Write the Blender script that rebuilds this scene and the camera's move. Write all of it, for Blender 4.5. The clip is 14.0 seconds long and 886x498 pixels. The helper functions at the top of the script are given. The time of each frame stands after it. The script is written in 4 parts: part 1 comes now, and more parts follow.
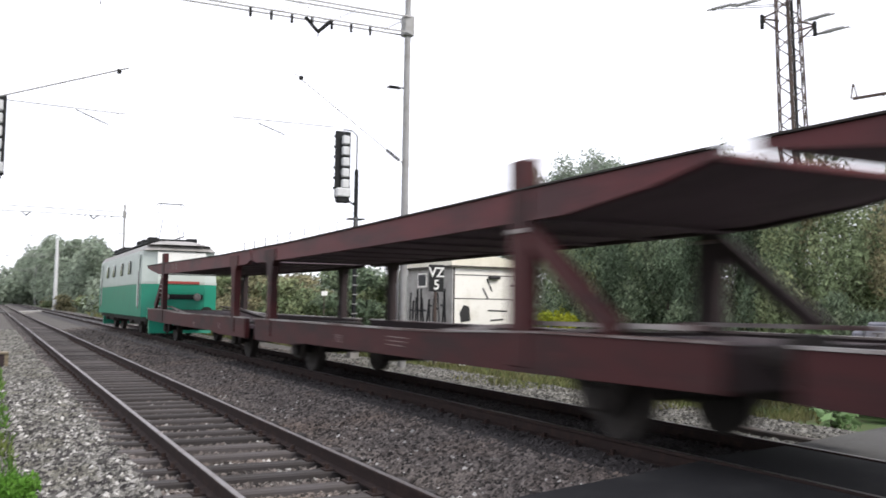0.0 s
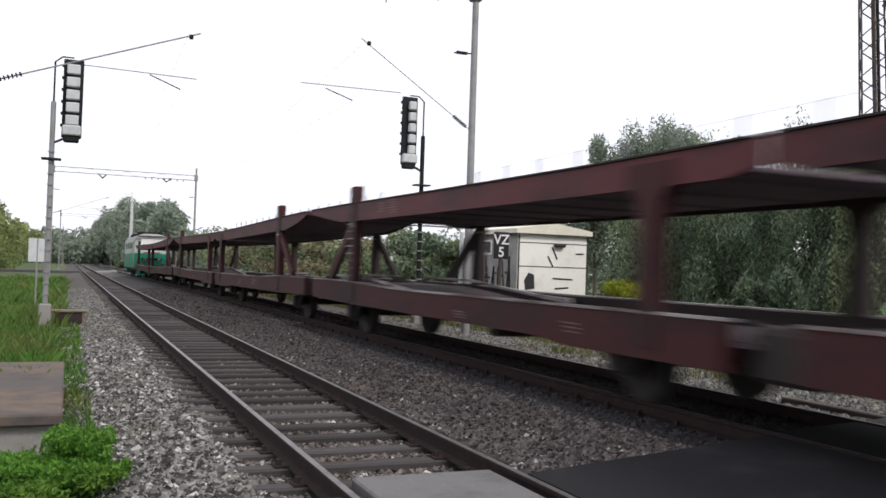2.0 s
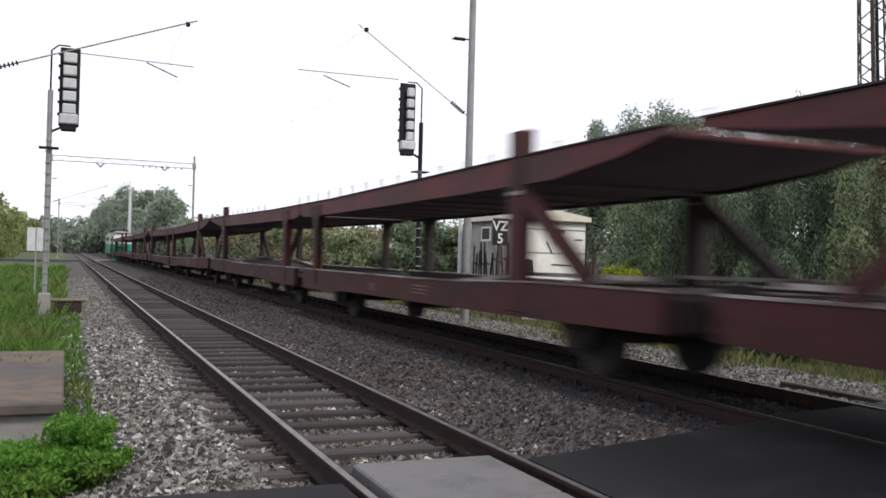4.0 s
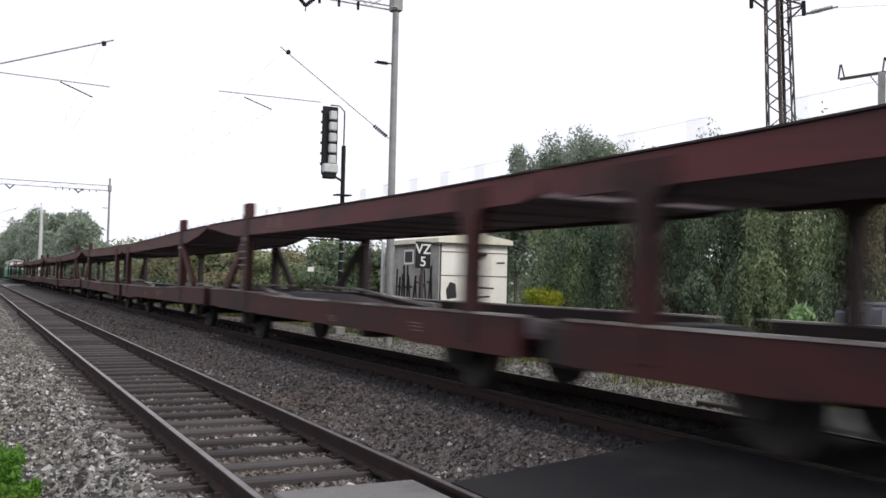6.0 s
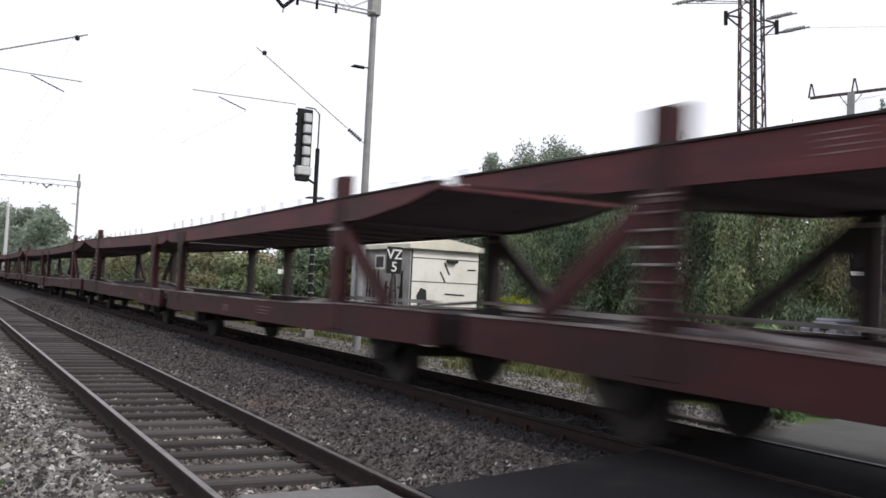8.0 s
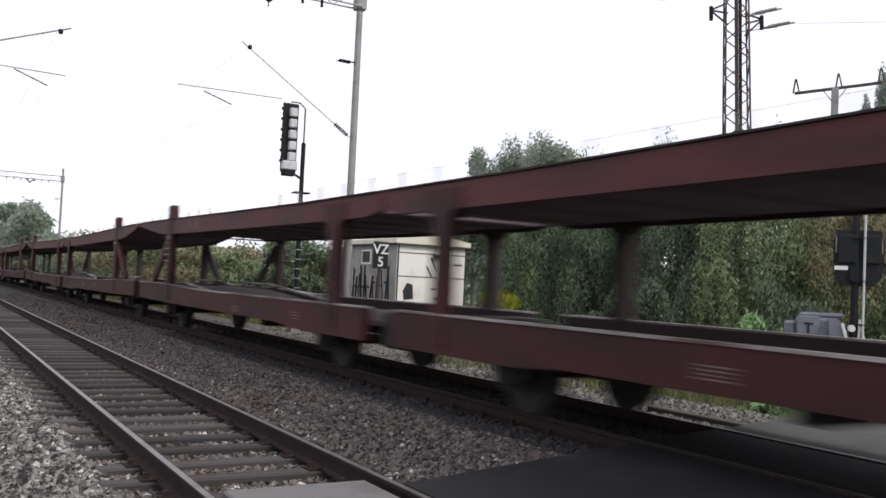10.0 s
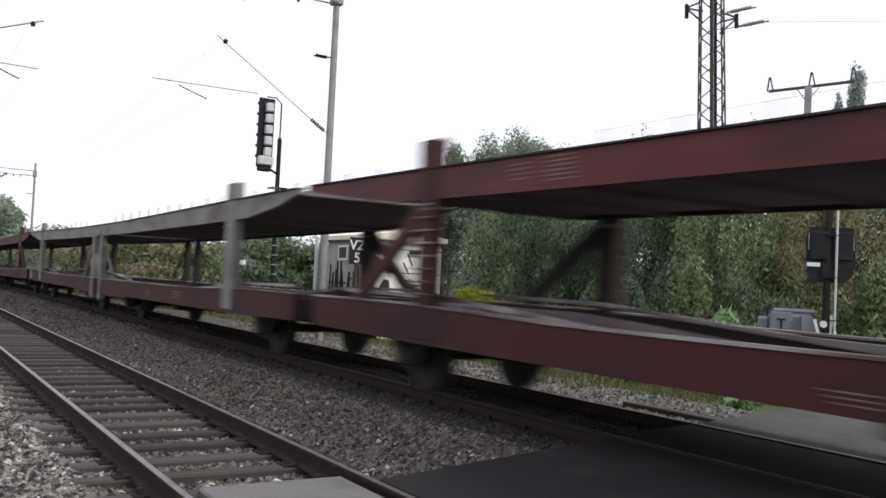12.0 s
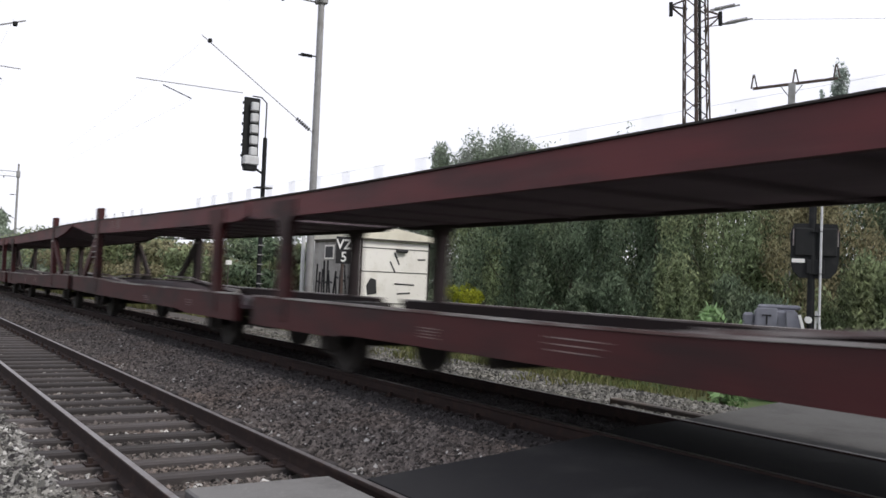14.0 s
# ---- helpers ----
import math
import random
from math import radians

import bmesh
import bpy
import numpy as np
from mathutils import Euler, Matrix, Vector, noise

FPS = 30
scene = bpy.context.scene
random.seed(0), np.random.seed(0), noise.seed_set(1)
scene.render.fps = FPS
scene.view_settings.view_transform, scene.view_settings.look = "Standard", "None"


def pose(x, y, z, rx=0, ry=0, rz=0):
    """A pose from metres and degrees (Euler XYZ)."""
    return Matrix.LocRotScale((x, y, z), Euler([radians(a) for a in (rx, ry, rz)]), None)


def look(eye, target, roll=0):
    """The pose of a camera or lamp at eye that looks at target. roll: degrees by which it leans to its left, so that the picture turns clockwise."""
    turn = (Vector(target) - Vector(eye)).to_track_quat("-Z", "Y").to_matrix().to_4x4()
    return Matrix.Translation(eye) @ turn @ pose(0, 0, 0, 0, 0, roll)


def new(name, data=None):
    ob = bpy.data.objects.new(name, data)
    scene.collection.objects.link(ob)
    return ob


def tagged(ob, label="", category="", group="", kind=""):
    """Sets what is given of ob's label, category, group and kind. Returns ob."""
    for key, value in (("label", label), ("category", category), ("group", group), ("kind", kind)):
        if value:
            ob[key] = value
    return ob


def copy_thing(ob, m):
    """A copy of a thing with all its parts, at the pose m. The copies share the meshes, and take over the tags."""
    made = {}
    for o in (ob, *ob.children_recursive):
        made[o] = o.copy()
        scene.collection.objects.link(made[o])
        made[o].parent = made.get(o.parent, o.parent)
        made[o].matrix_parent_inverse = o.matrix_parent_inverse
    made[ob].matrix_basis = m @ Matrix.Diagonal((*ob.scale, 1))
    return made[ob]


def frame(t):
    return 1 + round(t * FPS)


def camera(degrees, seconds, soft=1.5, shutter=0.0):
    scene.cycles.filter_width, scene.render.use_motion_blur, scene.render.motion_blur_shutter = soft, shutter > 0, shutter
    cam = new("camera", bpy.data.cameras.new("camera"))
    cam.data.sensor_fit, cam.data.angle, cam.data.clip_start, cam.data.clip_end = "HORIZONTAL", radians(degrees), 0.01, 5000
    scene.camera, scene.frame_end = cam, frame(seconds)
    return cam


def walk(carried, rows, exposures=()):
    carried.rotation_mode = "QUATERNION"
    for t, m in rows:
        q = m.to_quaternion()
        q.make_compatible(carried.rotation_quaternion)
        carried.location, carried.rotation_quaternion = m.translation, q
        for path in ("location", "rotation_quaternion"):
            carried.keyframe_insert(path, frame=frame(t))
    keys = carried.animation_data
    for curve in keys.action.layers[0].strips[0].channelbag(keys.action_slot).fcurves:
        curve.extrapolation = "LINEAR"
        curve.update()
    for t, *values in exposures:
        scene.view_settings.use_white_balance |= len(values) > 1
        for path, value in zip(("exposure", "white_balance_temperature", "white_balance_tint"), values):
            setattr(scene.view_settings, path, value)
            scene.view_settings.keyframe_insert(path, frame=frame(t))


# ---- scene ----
cam = camera(52.21, 14.0, soft=1.6, shutter=0.5)
# seconds, eye x, y, z in metres, tilt, roll, turn in degrees
ROWS = [
    (0.0, -2.669, 0.000, 1.598, 93.60, -0.87, -26.60),
    (0.5, -2.669, 0.000, 1.598, 92.95, -1.84, -24.61),
    (1.0, -2.669, 0.000, 1.598, 93.27, -1.57, -24.21),
    (1.5, -2.669, 0.000, 1.598, 92.19, -1.94, -23.29),
    (2.0, -2.669, 0.000, 1.598, 91.40, -1.88, -22.52),
    (2.5, -2.669, 0.000, 1.598, 91.43, -1.37, -21.94),
    (2.7, -2.669, 0.000, 1.598, 91.54, -1.48, -21.87),
    (4.8, -2.669, 0.000, 1.598, 90.07, -1.38, -24.24),
    (5.0, -2.669, 0.000, 1.598, 90.68, -1.81, -25.50),
    (5.5, -2.669, 0.000, 1.598, 92.45, -1.60, -26.95),
    (6.0, -2.669, 0.000, 1.598, 92.15, -1.29, -27.46),
    (6.5, -2.669, 0.000, 1.598, 91.83, -2.31, -28.14),
    (7.0, -2.669, 0.000, 1.598, 92.34, -2.26, -28.30),
    (7.5, -2.669, 0.000, 1.598, 92.68, -2.10, -28.95),
    (8.0, -2.669, 0.000, 1.598, 92.61, -2.78, -29.33),
    (8.2, -2.669, 0.000, 1.598, 92.33, -2.73, -29.43),
    (10.3, -2.669, 0.000, 1.598, 92.34, -2.80, -30.45),
    (10.5, -2.669, 0.000, 1.598, 92.34, -2.80, -30.65),
    (11.0, -2.669, 0.000, 1.598, 92.34, -2.24, -30.99),
    (11.5, -2.669, 0.000, 1.598, 92.05, -2.92, -31.05),
    (12.0, -2.669, 0.000, 1.598, 92.14, -2.74, -31.67),
    (12.5, -2.669, 0.000, 1.598, 92.22, -2.39, -32.05),
    (13.0, -2.669, 0.000, 1.598, 92.24, -2.91, -32.08),
    (13.5, -2.669, 0.000, 1.598, 92.24, -3.21, -32.38),
    (14.0, -2.669, 0.000, 1.598, 92.09, -2.33, -32.50),
]
walk(cam, [(t, pose(x, y, z, rx, ry, rz)) for t, x, y, z, rx, ry, rz in ROWS], [(0, 0.12), (0.5, 0.0), (1.0, -0.12), (1.5, -0.3), (2.5, -0.38), (14, -0.38)])

# ---- plan (metres): rails run along y ----
NEAR_X, FAR_X, FAR_Z = 0.0, 4.2, 0.2   # centre lines of the two tracks, height of the far rails
GAUGE = 1.5                            # between the middles of the rail heads
UNIT = 31.0                            # length of one double car carrier
SPEED, GAIN = 23.567, 0.0255            # metres a second at the start, and half the gain a second
FIRST = 20.78                          # middle of the first carrier at 0 s

# ---- light: bright overcast ----
world = bpy.data.worlds.new("world")
scene.world = world
world.use_nodes = True
wt = world.node_tree
wt.nodes.clear()
sky = wt.nodes.new("ShaderNodeTexSky")
sky.sky_type, sky.sun_disc = "NISHITA", False
sky.sun_elevation, sky.sun_rotation = radians(43), radians(153)
clear = wt.nodes.new("ShaderNodeBackground")
clear.inputs[1].default_value = 0.12
wt.links.new(sky.outputs[0], clear.inputs[0])
cloud = wt.nodes.new("ShaderNodeBackground")
cloud.inputs[0].default_value = (0.94, 0.94, 1.02, 1)
cloud.inputs[1].default_value = 1.62
both = wt.nodes.new("ShaderNodeMixShader")
both.inputs[0].default_value = 0.88
wt.links.new(clear.outputs[0], both.inputs[1])
wt.links.new(cloud.outputs[0], both.inputs[2])
wout = wt.nodes.new("ShaderNodeOutputWorld")
wt.links.new(both.outputs[0], wout.inputs[0])

sun = new("sun", bpy.data.lights.new("sun", "SUN"))
sun.data.energy, sun.data.angle, sun.data.color = 2.6, radians(12), (1.0, 0.95, 0.88)
sun.matrix_world = look((17, -34, 36), (0, 0, 0))


# ---- materials ----
def material(name, base, rough=0.8, metal=0.0, spots=(), scale=3.0, bump=0.0, bump_scale=60.0, vary=0.0, spec=0.4, island=0.0, stretch=(1, 1, 1)):
    """base colour mixed with up to two noise-shaped stains: spots = ((colour, noise scale, from, to, amount), ...)."""
    m = bpy.data.materials.new(name)
    m.use_nodes = True
    nt = m.node_tree
    b = nt.nodes["Principled BSDF"]
    b.inputs["Roughness"].default_value = rough
    b.inputs["Metallic"].default_value = metal
    b.inputs["Specular IOR Level"].default_value = spec
    co = nt.nodes.new("ShaderNodeTexCoord")
    mp = nt.nodes.new("ShaderNodeMapping")
    mp.inputs["Scale"].default_value = stretch
    nt.links.new(co.outputs["Object"], mp.inputs[0])
    rgb = nt.nodes.new("ShaderNodeRGB")
    rgb.outputs[0].default_value = (*base, 1)
    out = rgb.outputs[0]
    for colour, sc, lo, hi, amount in spots:
        n = nt.nodes.new("ShaderNodeTexNoise")
        n.inputs["Scale"].default_value, n.inputs["Detail"].default_value, n.inputs["Roughness"].default_value = sc, 6, 0.65
        nt.links.new(mp.outputs[0], n.inputs["Vector"])
        r = nt.nodes.new("ShaderNodeMapRange")
        r.inputs["From Min"].default_value, r.inputs["From Max"].default_value, r.inputs["To Max"].default_value = lo, hi, amount
        nt.links.new(n.outputs["Fac"], r.inputs["Value"])
        mx = nt.nodes.new("ShaderNodeMix")
        mx.data_type = "RGBA"
        nt.links.new(r.outputs[0], mx.inputs[0])
        nt.links.new(out, mx.inputs[6])
        mx.inputs[7].default_value = (*colour, 1)
        out = mx.outputs[2]
    if vary or island:
        src = nt.nodes.new("ShaderNodeNewGeometry").outputs["Random Per Island"] if island else nt.nodes.new("ShaderNodeObjectInfo").outputs["Random"]
        amount = island or vary
        r = nt.nodes.new("ShaderNodeMapRange")
        r.inputs["To Min"].default_value, r.inputs["To Max"].default_value = 1 - amount, 1 + amount
        nt.links.new(src, r.inputs["Value"])
        mul = nt.nodes.new("ShaderNodeVectorMath")
        mul.operation = "SCALE"
        nt.links.new(out, mul.inputs[0])
        nt.links.new(r.outputs[0], mul.inputs["Scale"])
        out = mul.outputs[0]
    nt.links.new(out, b.inputs["Base Color"])
    if bump:
        n = nt.nodes.new("ShaderNodeTexNoise")
        n.inputs["Scale"].default_value, n.inputs["Detail"].default_value = bump_scale, 5
        nt.links.new(mp.outputs[0], n.inputs["Vector"])
        bp = nt.nodes.new("ShaderNodeBump")
        bp.inputs["Strength"].default_value, bp.inputs["Distance"].default_value = bump, 0.02
        nt.links.new(n.outputs["Fac"], bp.inputs["Height"])
        nt.links.new(bp.outputs[0], b.inputs["Normal"])
    return m


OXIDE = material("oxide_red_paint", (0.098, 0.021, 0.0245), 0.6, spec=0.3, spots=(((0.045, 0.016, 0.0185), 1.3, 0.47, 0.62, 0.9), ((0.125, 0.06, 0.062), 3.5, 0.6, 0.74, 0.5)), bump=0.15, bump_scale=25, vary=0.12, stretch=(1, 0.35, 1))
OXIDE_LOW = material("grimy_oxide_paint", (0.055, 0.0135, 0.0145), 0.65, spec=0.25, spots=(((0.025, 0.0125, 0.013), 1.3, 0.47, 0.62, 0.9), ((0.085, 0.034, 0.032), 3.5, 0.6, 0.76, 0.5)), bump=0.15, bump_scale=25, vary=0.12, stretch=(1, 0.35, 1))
OXIDE_DARK = material("sooty_oxide_paint", (0.095, 0.067, 0.076), 0.75, spots=(((0.062, 0.05, 0.055), 2, 0.4, 0.65, 0.8),), bump=0.15, bump_scale=25, stretch=(1, 0.4, 1))
GREY_PAINT = material("worn_grey_paint", (0.19, 0.185, 0.18), 0.6, spots=(((0.3, 0.3, 0.295), 0.7, 0.52, 0.66, 0.7), ((0.09, 0.055, 0.045), 1.3, 0.5, 0.66, 0.85)), bump=0.1, bump_scale=25, stretch=(1, 0.4, 1))
UNDER = material("grimy_running_gear", (0.026, 0.022, 0.02), 0.8, spots=(((0.045, 0.035, 0.03), 4, 0.5, 0.7, 0.7),), bump=0.2)
STRIP = material("scuffed_light_edge", (0.33, 0.31, 0.3), 0.45, spots=(((0.08, 0.035, 0.033), 2, 0.42, 0.58, 0.95),), stretch=(1, 0.3, 1))
RAILING = material("pale_galvanised_railing", (0.26, 0.265, 0.27), 0.6)
# near-black colour that holds the shade of inner and far-side faces
SHADE_DARK = material("shade_black_face", (0.03, 0.021, 0.022), 0.8, spots=(((0.05, 0.03, 0.029), 2, 0.5, 0.7, 0.6),), bump=0.15, bump_scale=25)
DECK_UNDER = material("grimy_deck_underside", (0.15, 0.115, 0.135), 0.85, spots=(((0.1, 0.08, 0.09), 1.1, 0.42, 0.66, 0.8),), bump=0.1, bump_scale=25, stretch=(1, 0.3, 1))
WHITE_MARK = material("white_stencil_paint", (0.22, 0.18, 0.17), 0.7, spots=(((0.2, 0.1, 0.09), 9, 0.5, 0.65, 0.7),))
BALLAST = material("ballast_bed", (0.075, 0.068, 0.062), 0.95, spots=(((0.055, 0.048, 0.042), 9, 0.4, 0.62, 0.9), ((0.15, 0.14, 0.13), 14, 0.55, 0.7, 0.8)), bump=1.0, bump_scale=22)
STONE = material("crushed_stone", (0.098, 0.085, 0.079), 0.9, spots=(((0.125, 0.094, 0.076), 0.45, 0.5, 0.68, 0.65),), island=0.9, bump=0.3, bump_scale=30)
STONE_PALE = material("pale_crushed_stone", (0.138, 0.134, 0.124), 0.9, spots=(((0.11, 0.105, 0.082), 0.8, 0.48, 0.65, 0.7),), island=0.92, bump=0.3, bump_scale=30)
STONE_WHITE = material("white_quartz_stone", (0.36, 0.35, 0.335), 0.9, island=0.6, bump=0.3, bump_scale=30)
RAIL_SIDE = material("rusty_rail_steel", (0.026, 0.018, 0.017), 0.9, spots=(((0.06, 0.036, 0.028), 6, 0.5, 0.7, 0.5),), bump=0.1, spec=0.15)
RAIL_TOP = material("polished_rail_head", (0.28, 0.265, 0.26), 0.48, metal=1.0, spots=(((0.16, 0.13, 0.115), 5, 0.45, 0.65, 0.6),))
SLEEPER = material("weathered_sleeper", (0.058, 0.052, 0.053), 0.9, spots=(((0.04, 0.033, 0.029), 5, 0.4, 0.65, 0.8), ((0.13, 0.12, 0.115), 20, 0.58, 0.72, 0.6)), bump=0.5, bump_scale=30, vary=0.45, stretch=(0.3, 1, 1))
ASPHALT = material("dark_asphalt", (0.016, 0.016, 0.018), 0.8, spec=0.2, spots=(((0.04, 0.039, 0.039), 1.1, 0.52, 0.7, 0.7), ((0.014, 0.014, 0.015), 60, 0.5, 0.65, 0.6)), bump=0.3, bump_scale=120)
ASPHALT_OLD = material("worn_grey_asphalt", (0.078, 0.076, 0.074), 0.9, spots=(((0.045, 0.043, 0.041), 1.4, 0.45, 0.66, 0.75), ((0.15, 0.145, 0.14), 40, 0.55, 0.68, 0.6)), bump=0.3, bump_scale=120)
CONCRETE = material("cast_concrete", (0.27, 0.26, 0.245), 0.9, spots=(((0.17, 0.16, 0.15), 2.2, 0.45, 0.68, 0.7), ((0.34, 0.33, 0.31), 25, 0.55, 0.7, 0.5)), bump=0.15, bump_scale=60)
MAST_STEEL = material("galvanised_steel", (0.3, 0.3, 0.3), 0.6, metal=0.3, spots=(((0.2, 0.19, 0.18), 3, 0.45, 0.68, 0.7),))
RUST_STEEL = material("rusty_lattice_steel", (0.09, 0.062, 0.052), 0.8, spots=(((0.045, 0.04, 0.038), 2, 0.4, 0.65, 0.8),))
DARK_STEEL = material("dark_painted_steel", (0.014, 0.015, 0.016), 0.7, spec=0.2, spots=(((0.035, 0.035, 0.034), 5, 0.5, 0.7, 0.5),))
WIRE = material("weathered_copper_wire", (0.07, 0.065, 0.06), 0.6)
GRASS_SOIL = material("grassy_soil", (0.075, 0.085, 0.035), 0.95, spots=(((0.05, 0.11, 0.025), 0.6, 0.42, 0.6, 0.8), ((0.14, 0.12, 0.075), 2.2, 0.55, 0.72, 0.6)), bump=0.6, bump_scale=12)
def leaf_material(name, base, other, island=0.5):
    m = material(name, base, 0.65, spots=((other, 0.45, 0.45, 0.62, 0.85),), island=island, spec=0.3)
    nt = m.node_tree
    b = nt.nodes["Principled BSDF"]
    t = nt.nodes.new("ShaderNodeBsdfTranslucent")
    nt.links.new(b.inputs["Base Color"].links[0].from_socket, t.inputs["Color"])
    mx = nt.nodes.new("ShaderNodeMixShader")
    mx.inputs[0].default_value = 0.5
    nt.links.new(b.outputs[0], mx.inputs[1])
    nt.links.new(t.outputs[0], mx.inputs[2])
    nt.links.new(mx.outputs[0], nt.nodes["Material Output"].inputs["Surface"])
    return m


GRASS = leaf_material("grass_blades", (0.09, 0.19, 0.035), (0.15, 0.17, 0.055))
GRASS_DRY = leaf_material("dry_weeds", (0.17, 0.165, 0.075), (0.12, 0.15, 0.05))
LEAF = leaf_material("willow_leaves", (0.2, 0.25, 0.14), (0.25, 0.27, 0.145), 0.75)
LEAF_DARK = leaf_material("dark_leaves", (0.125, 0.17, 0.11), (0.175, 0.21, 0.13), 0.75)
LEAF_BRIGHT = leaf_material("fresh_leaves", (0.11, 0.26, 0.035), (0.17, 0.28, 0.05))
# pale greyed green: the haze of distance is put into the leaf colour
LEAF_FAR_HAZE = leaf_material("hazed_distant_leaves", (0.27, 0.315, 0.245), (0.21, 0.26, 0.2))
# paler still, more haze mixed into the poplars' colour
LEAF_POPLAR_HAZE = leaf_material("hazed_poplar_leaves", (0.36, 0.41, 0.38), (0.3, 0.35, 0.32))
LEAF_DRY = leaf_material("yellowing_leaves", (0.27, 0.245, 0.15), (0.21, 0.215, 0.125), 0.75)
# hedge leaves lightened and yellowed, sunlight and haze put into the colour
LEAF_SUN = leaf_material("sunlit_leaves", (0.24, 0.28, 0.11), (0.19, 0.25, 0.1))
BARK = material("grey_brown_bark", (0.09, 0.075, 0.06), 0.9, bump=0.5, bump_scale=18)


# ---- mesh helpers ----
def link(name, bm, mat, parent=None, label=""):
    me = bpy.data.meshes.new(name)
    bm.to_mesh(me)
    bm.free()
    me.materials.append(mat)
    ob = new(name, me)
    if parent is not None:
        ob.parent = parent
    return tagged(ob, label)


def part(name, bm, mat, parent, label=""):
    return link(name, bm, mat, parent, label)


def thing(name, m, label, category, group="", kind=""):
    ob = new(name)
    ob.empty_display_size = 0.2
    ob.matrix_world = m
    return tagged(ob, label, category, group, kind)


def box(x0, x1, y0, y1, z0, z1, bm=None, bevel=0.0):
    bm = bm or bmesh.new()
    r = bmesh.ops.create_cube(bm, size=1.0, matrix=Matrix.Translation(((x0 + x1) / 2, (y0 + y1) / 2, (z0 + z1) / 2)) @ Matrix.Diagonal((x1 - x0, y1 - y0, z1 - z0, 1)))
    if bevel:
        es = list({e for v in r["verts"] for e in v.link_edges})
        bmesh.ops.bevel(bm, geom=es, offset=bevel, segments=1, affect="EDGES")
    return bm


def beam(a, b, w, h, bm=None, up=(0, 0, 1)):
    """A bar of cross-section w by h from a to b."""
    bm = bm or bmesh.new()
    a, b = Vector(a), Vector(b)
    d = b - a
    q = d.normalized()
    u = Vector(up)
    if abs(q.dot(u)) > 0.98:
        u = Vector((0, 1, 0)) if abs(q.y) < 0.9 else Vector((1, 0, 0))
    s = q.cross(u).normalized()
    u = s.cross(q).normalized()
    rot = Matrix((s, q, u)).transposed().to_4x4()
    bmesh.ops.create_cube(bm, size=1.0, matrix=Matrix.Translation((a + b) / 2) @ rot @ Matrix.Diagonal((w, d.length, h, 1)))
    return bm


def rod(a, b, r, bm=None, n=8, r2=None):
    bm = bm or bmesh.new()
    a, b = Vector(a), Vector(b)
    d = b - a
    m = Matrix.Translation((a + b) / 2) @ d.to_track_quat("Z", "Y").to_matrix().to_4x4()
    bmesh.ops.create_cone(bm, cap_ends=True, segments=n, radius1=r, radius2=r if r2 is None else r2, depth=d.length, matrix=m)
    return bm


def prism(points, x0, x1, bm=None):
    """An outline of (y, z) corners carried from x0 to x1."""
    bm = bm or bmesh.new()
    a = [bm.verts.new((x0, y, z)) for y, z in points]
    b = [bm.verts.new((x1, y, z)) for y, z in points]
    bm.faces.new(a), bm.faces.new(b[::-1])
    for i in range(len(points)):
        j = (i + 1) % len(points)
        bm.faces.new((a[j], a[i], b[i], b[j]))
    bmesh.ops.recalc_face_normals(bm, faces=bm.faces[:])
    return bm


def mesh_ob(name, verts, faces, mat, parent=None, label="", smooth=False):
    me = bpy.data.meshes.new(name)
    me.from_pydata(verts, [], faces)
    me.update()
    me.materials.append(mat)
    ob = new(name, me)
    if parent is not None:
        ob.parent = parent
    return tagged(ob, label)


def leaf_cloud(name, blobs, count, size, mat, parent, seed, label="", hang=0.0, slim=0.42):
    """Many small folded leaves on and in a set of lumps (x, y, z, rx, ry, rz)."""
    rng = np.random.default_rng(seed)
    b = np.array(blobs, float)
    vol = (b[:, 3] * b[:, 4] * b[:, 5]) ** 0.67
    pick = rng.choice(len(b), count, p=vol / vol.sum())
    d = rng.normal(size=(count, 3))
    d /= np.linalg.norm(d, axis=1)[:, None]
    rad = rng.random(count) ** 0.35 * (0.82 + 0.3 * rng.random(count))
    c = b[pick, :3] + d * rad[:, None] * b[pick, 3:]
    ax = rng.normal(size=(count, 3))
    ax[:, 2] = ax[:, 2] * (1 - hang) - hang * 1.6
    ax /= np.linalg.norm(ax, axis=1)[:, None]
    sd = np.cross(ax, rng.normal(size=(count, 3)))
    sd /= np.linalg.norm(sd, axis=1)[:, None] + 1e-9
    nr = np.cross(ax, sd)
    s = size * (0.6 + 0.8 * rng.random(count))[:, None]
    p0, p2 = c - ax * s, c + ax * s
    p1, p3 = c + sd * s * slim + nr * s * 0.16, c - sd * s * slim + nr * s * 0.16
    v = np.stack([p0, p1, p2, p3], 1).reshape(-1, 3)
    i = np.arange(count)[:, None] * 4
    f = np.concatenate([i + [0, 1, 2], i + [0, 2, 3]], 1).reshape(-1, 3)
    return mesh_ob(name, v.tolist(), f.tolist(), mat, parent, label)


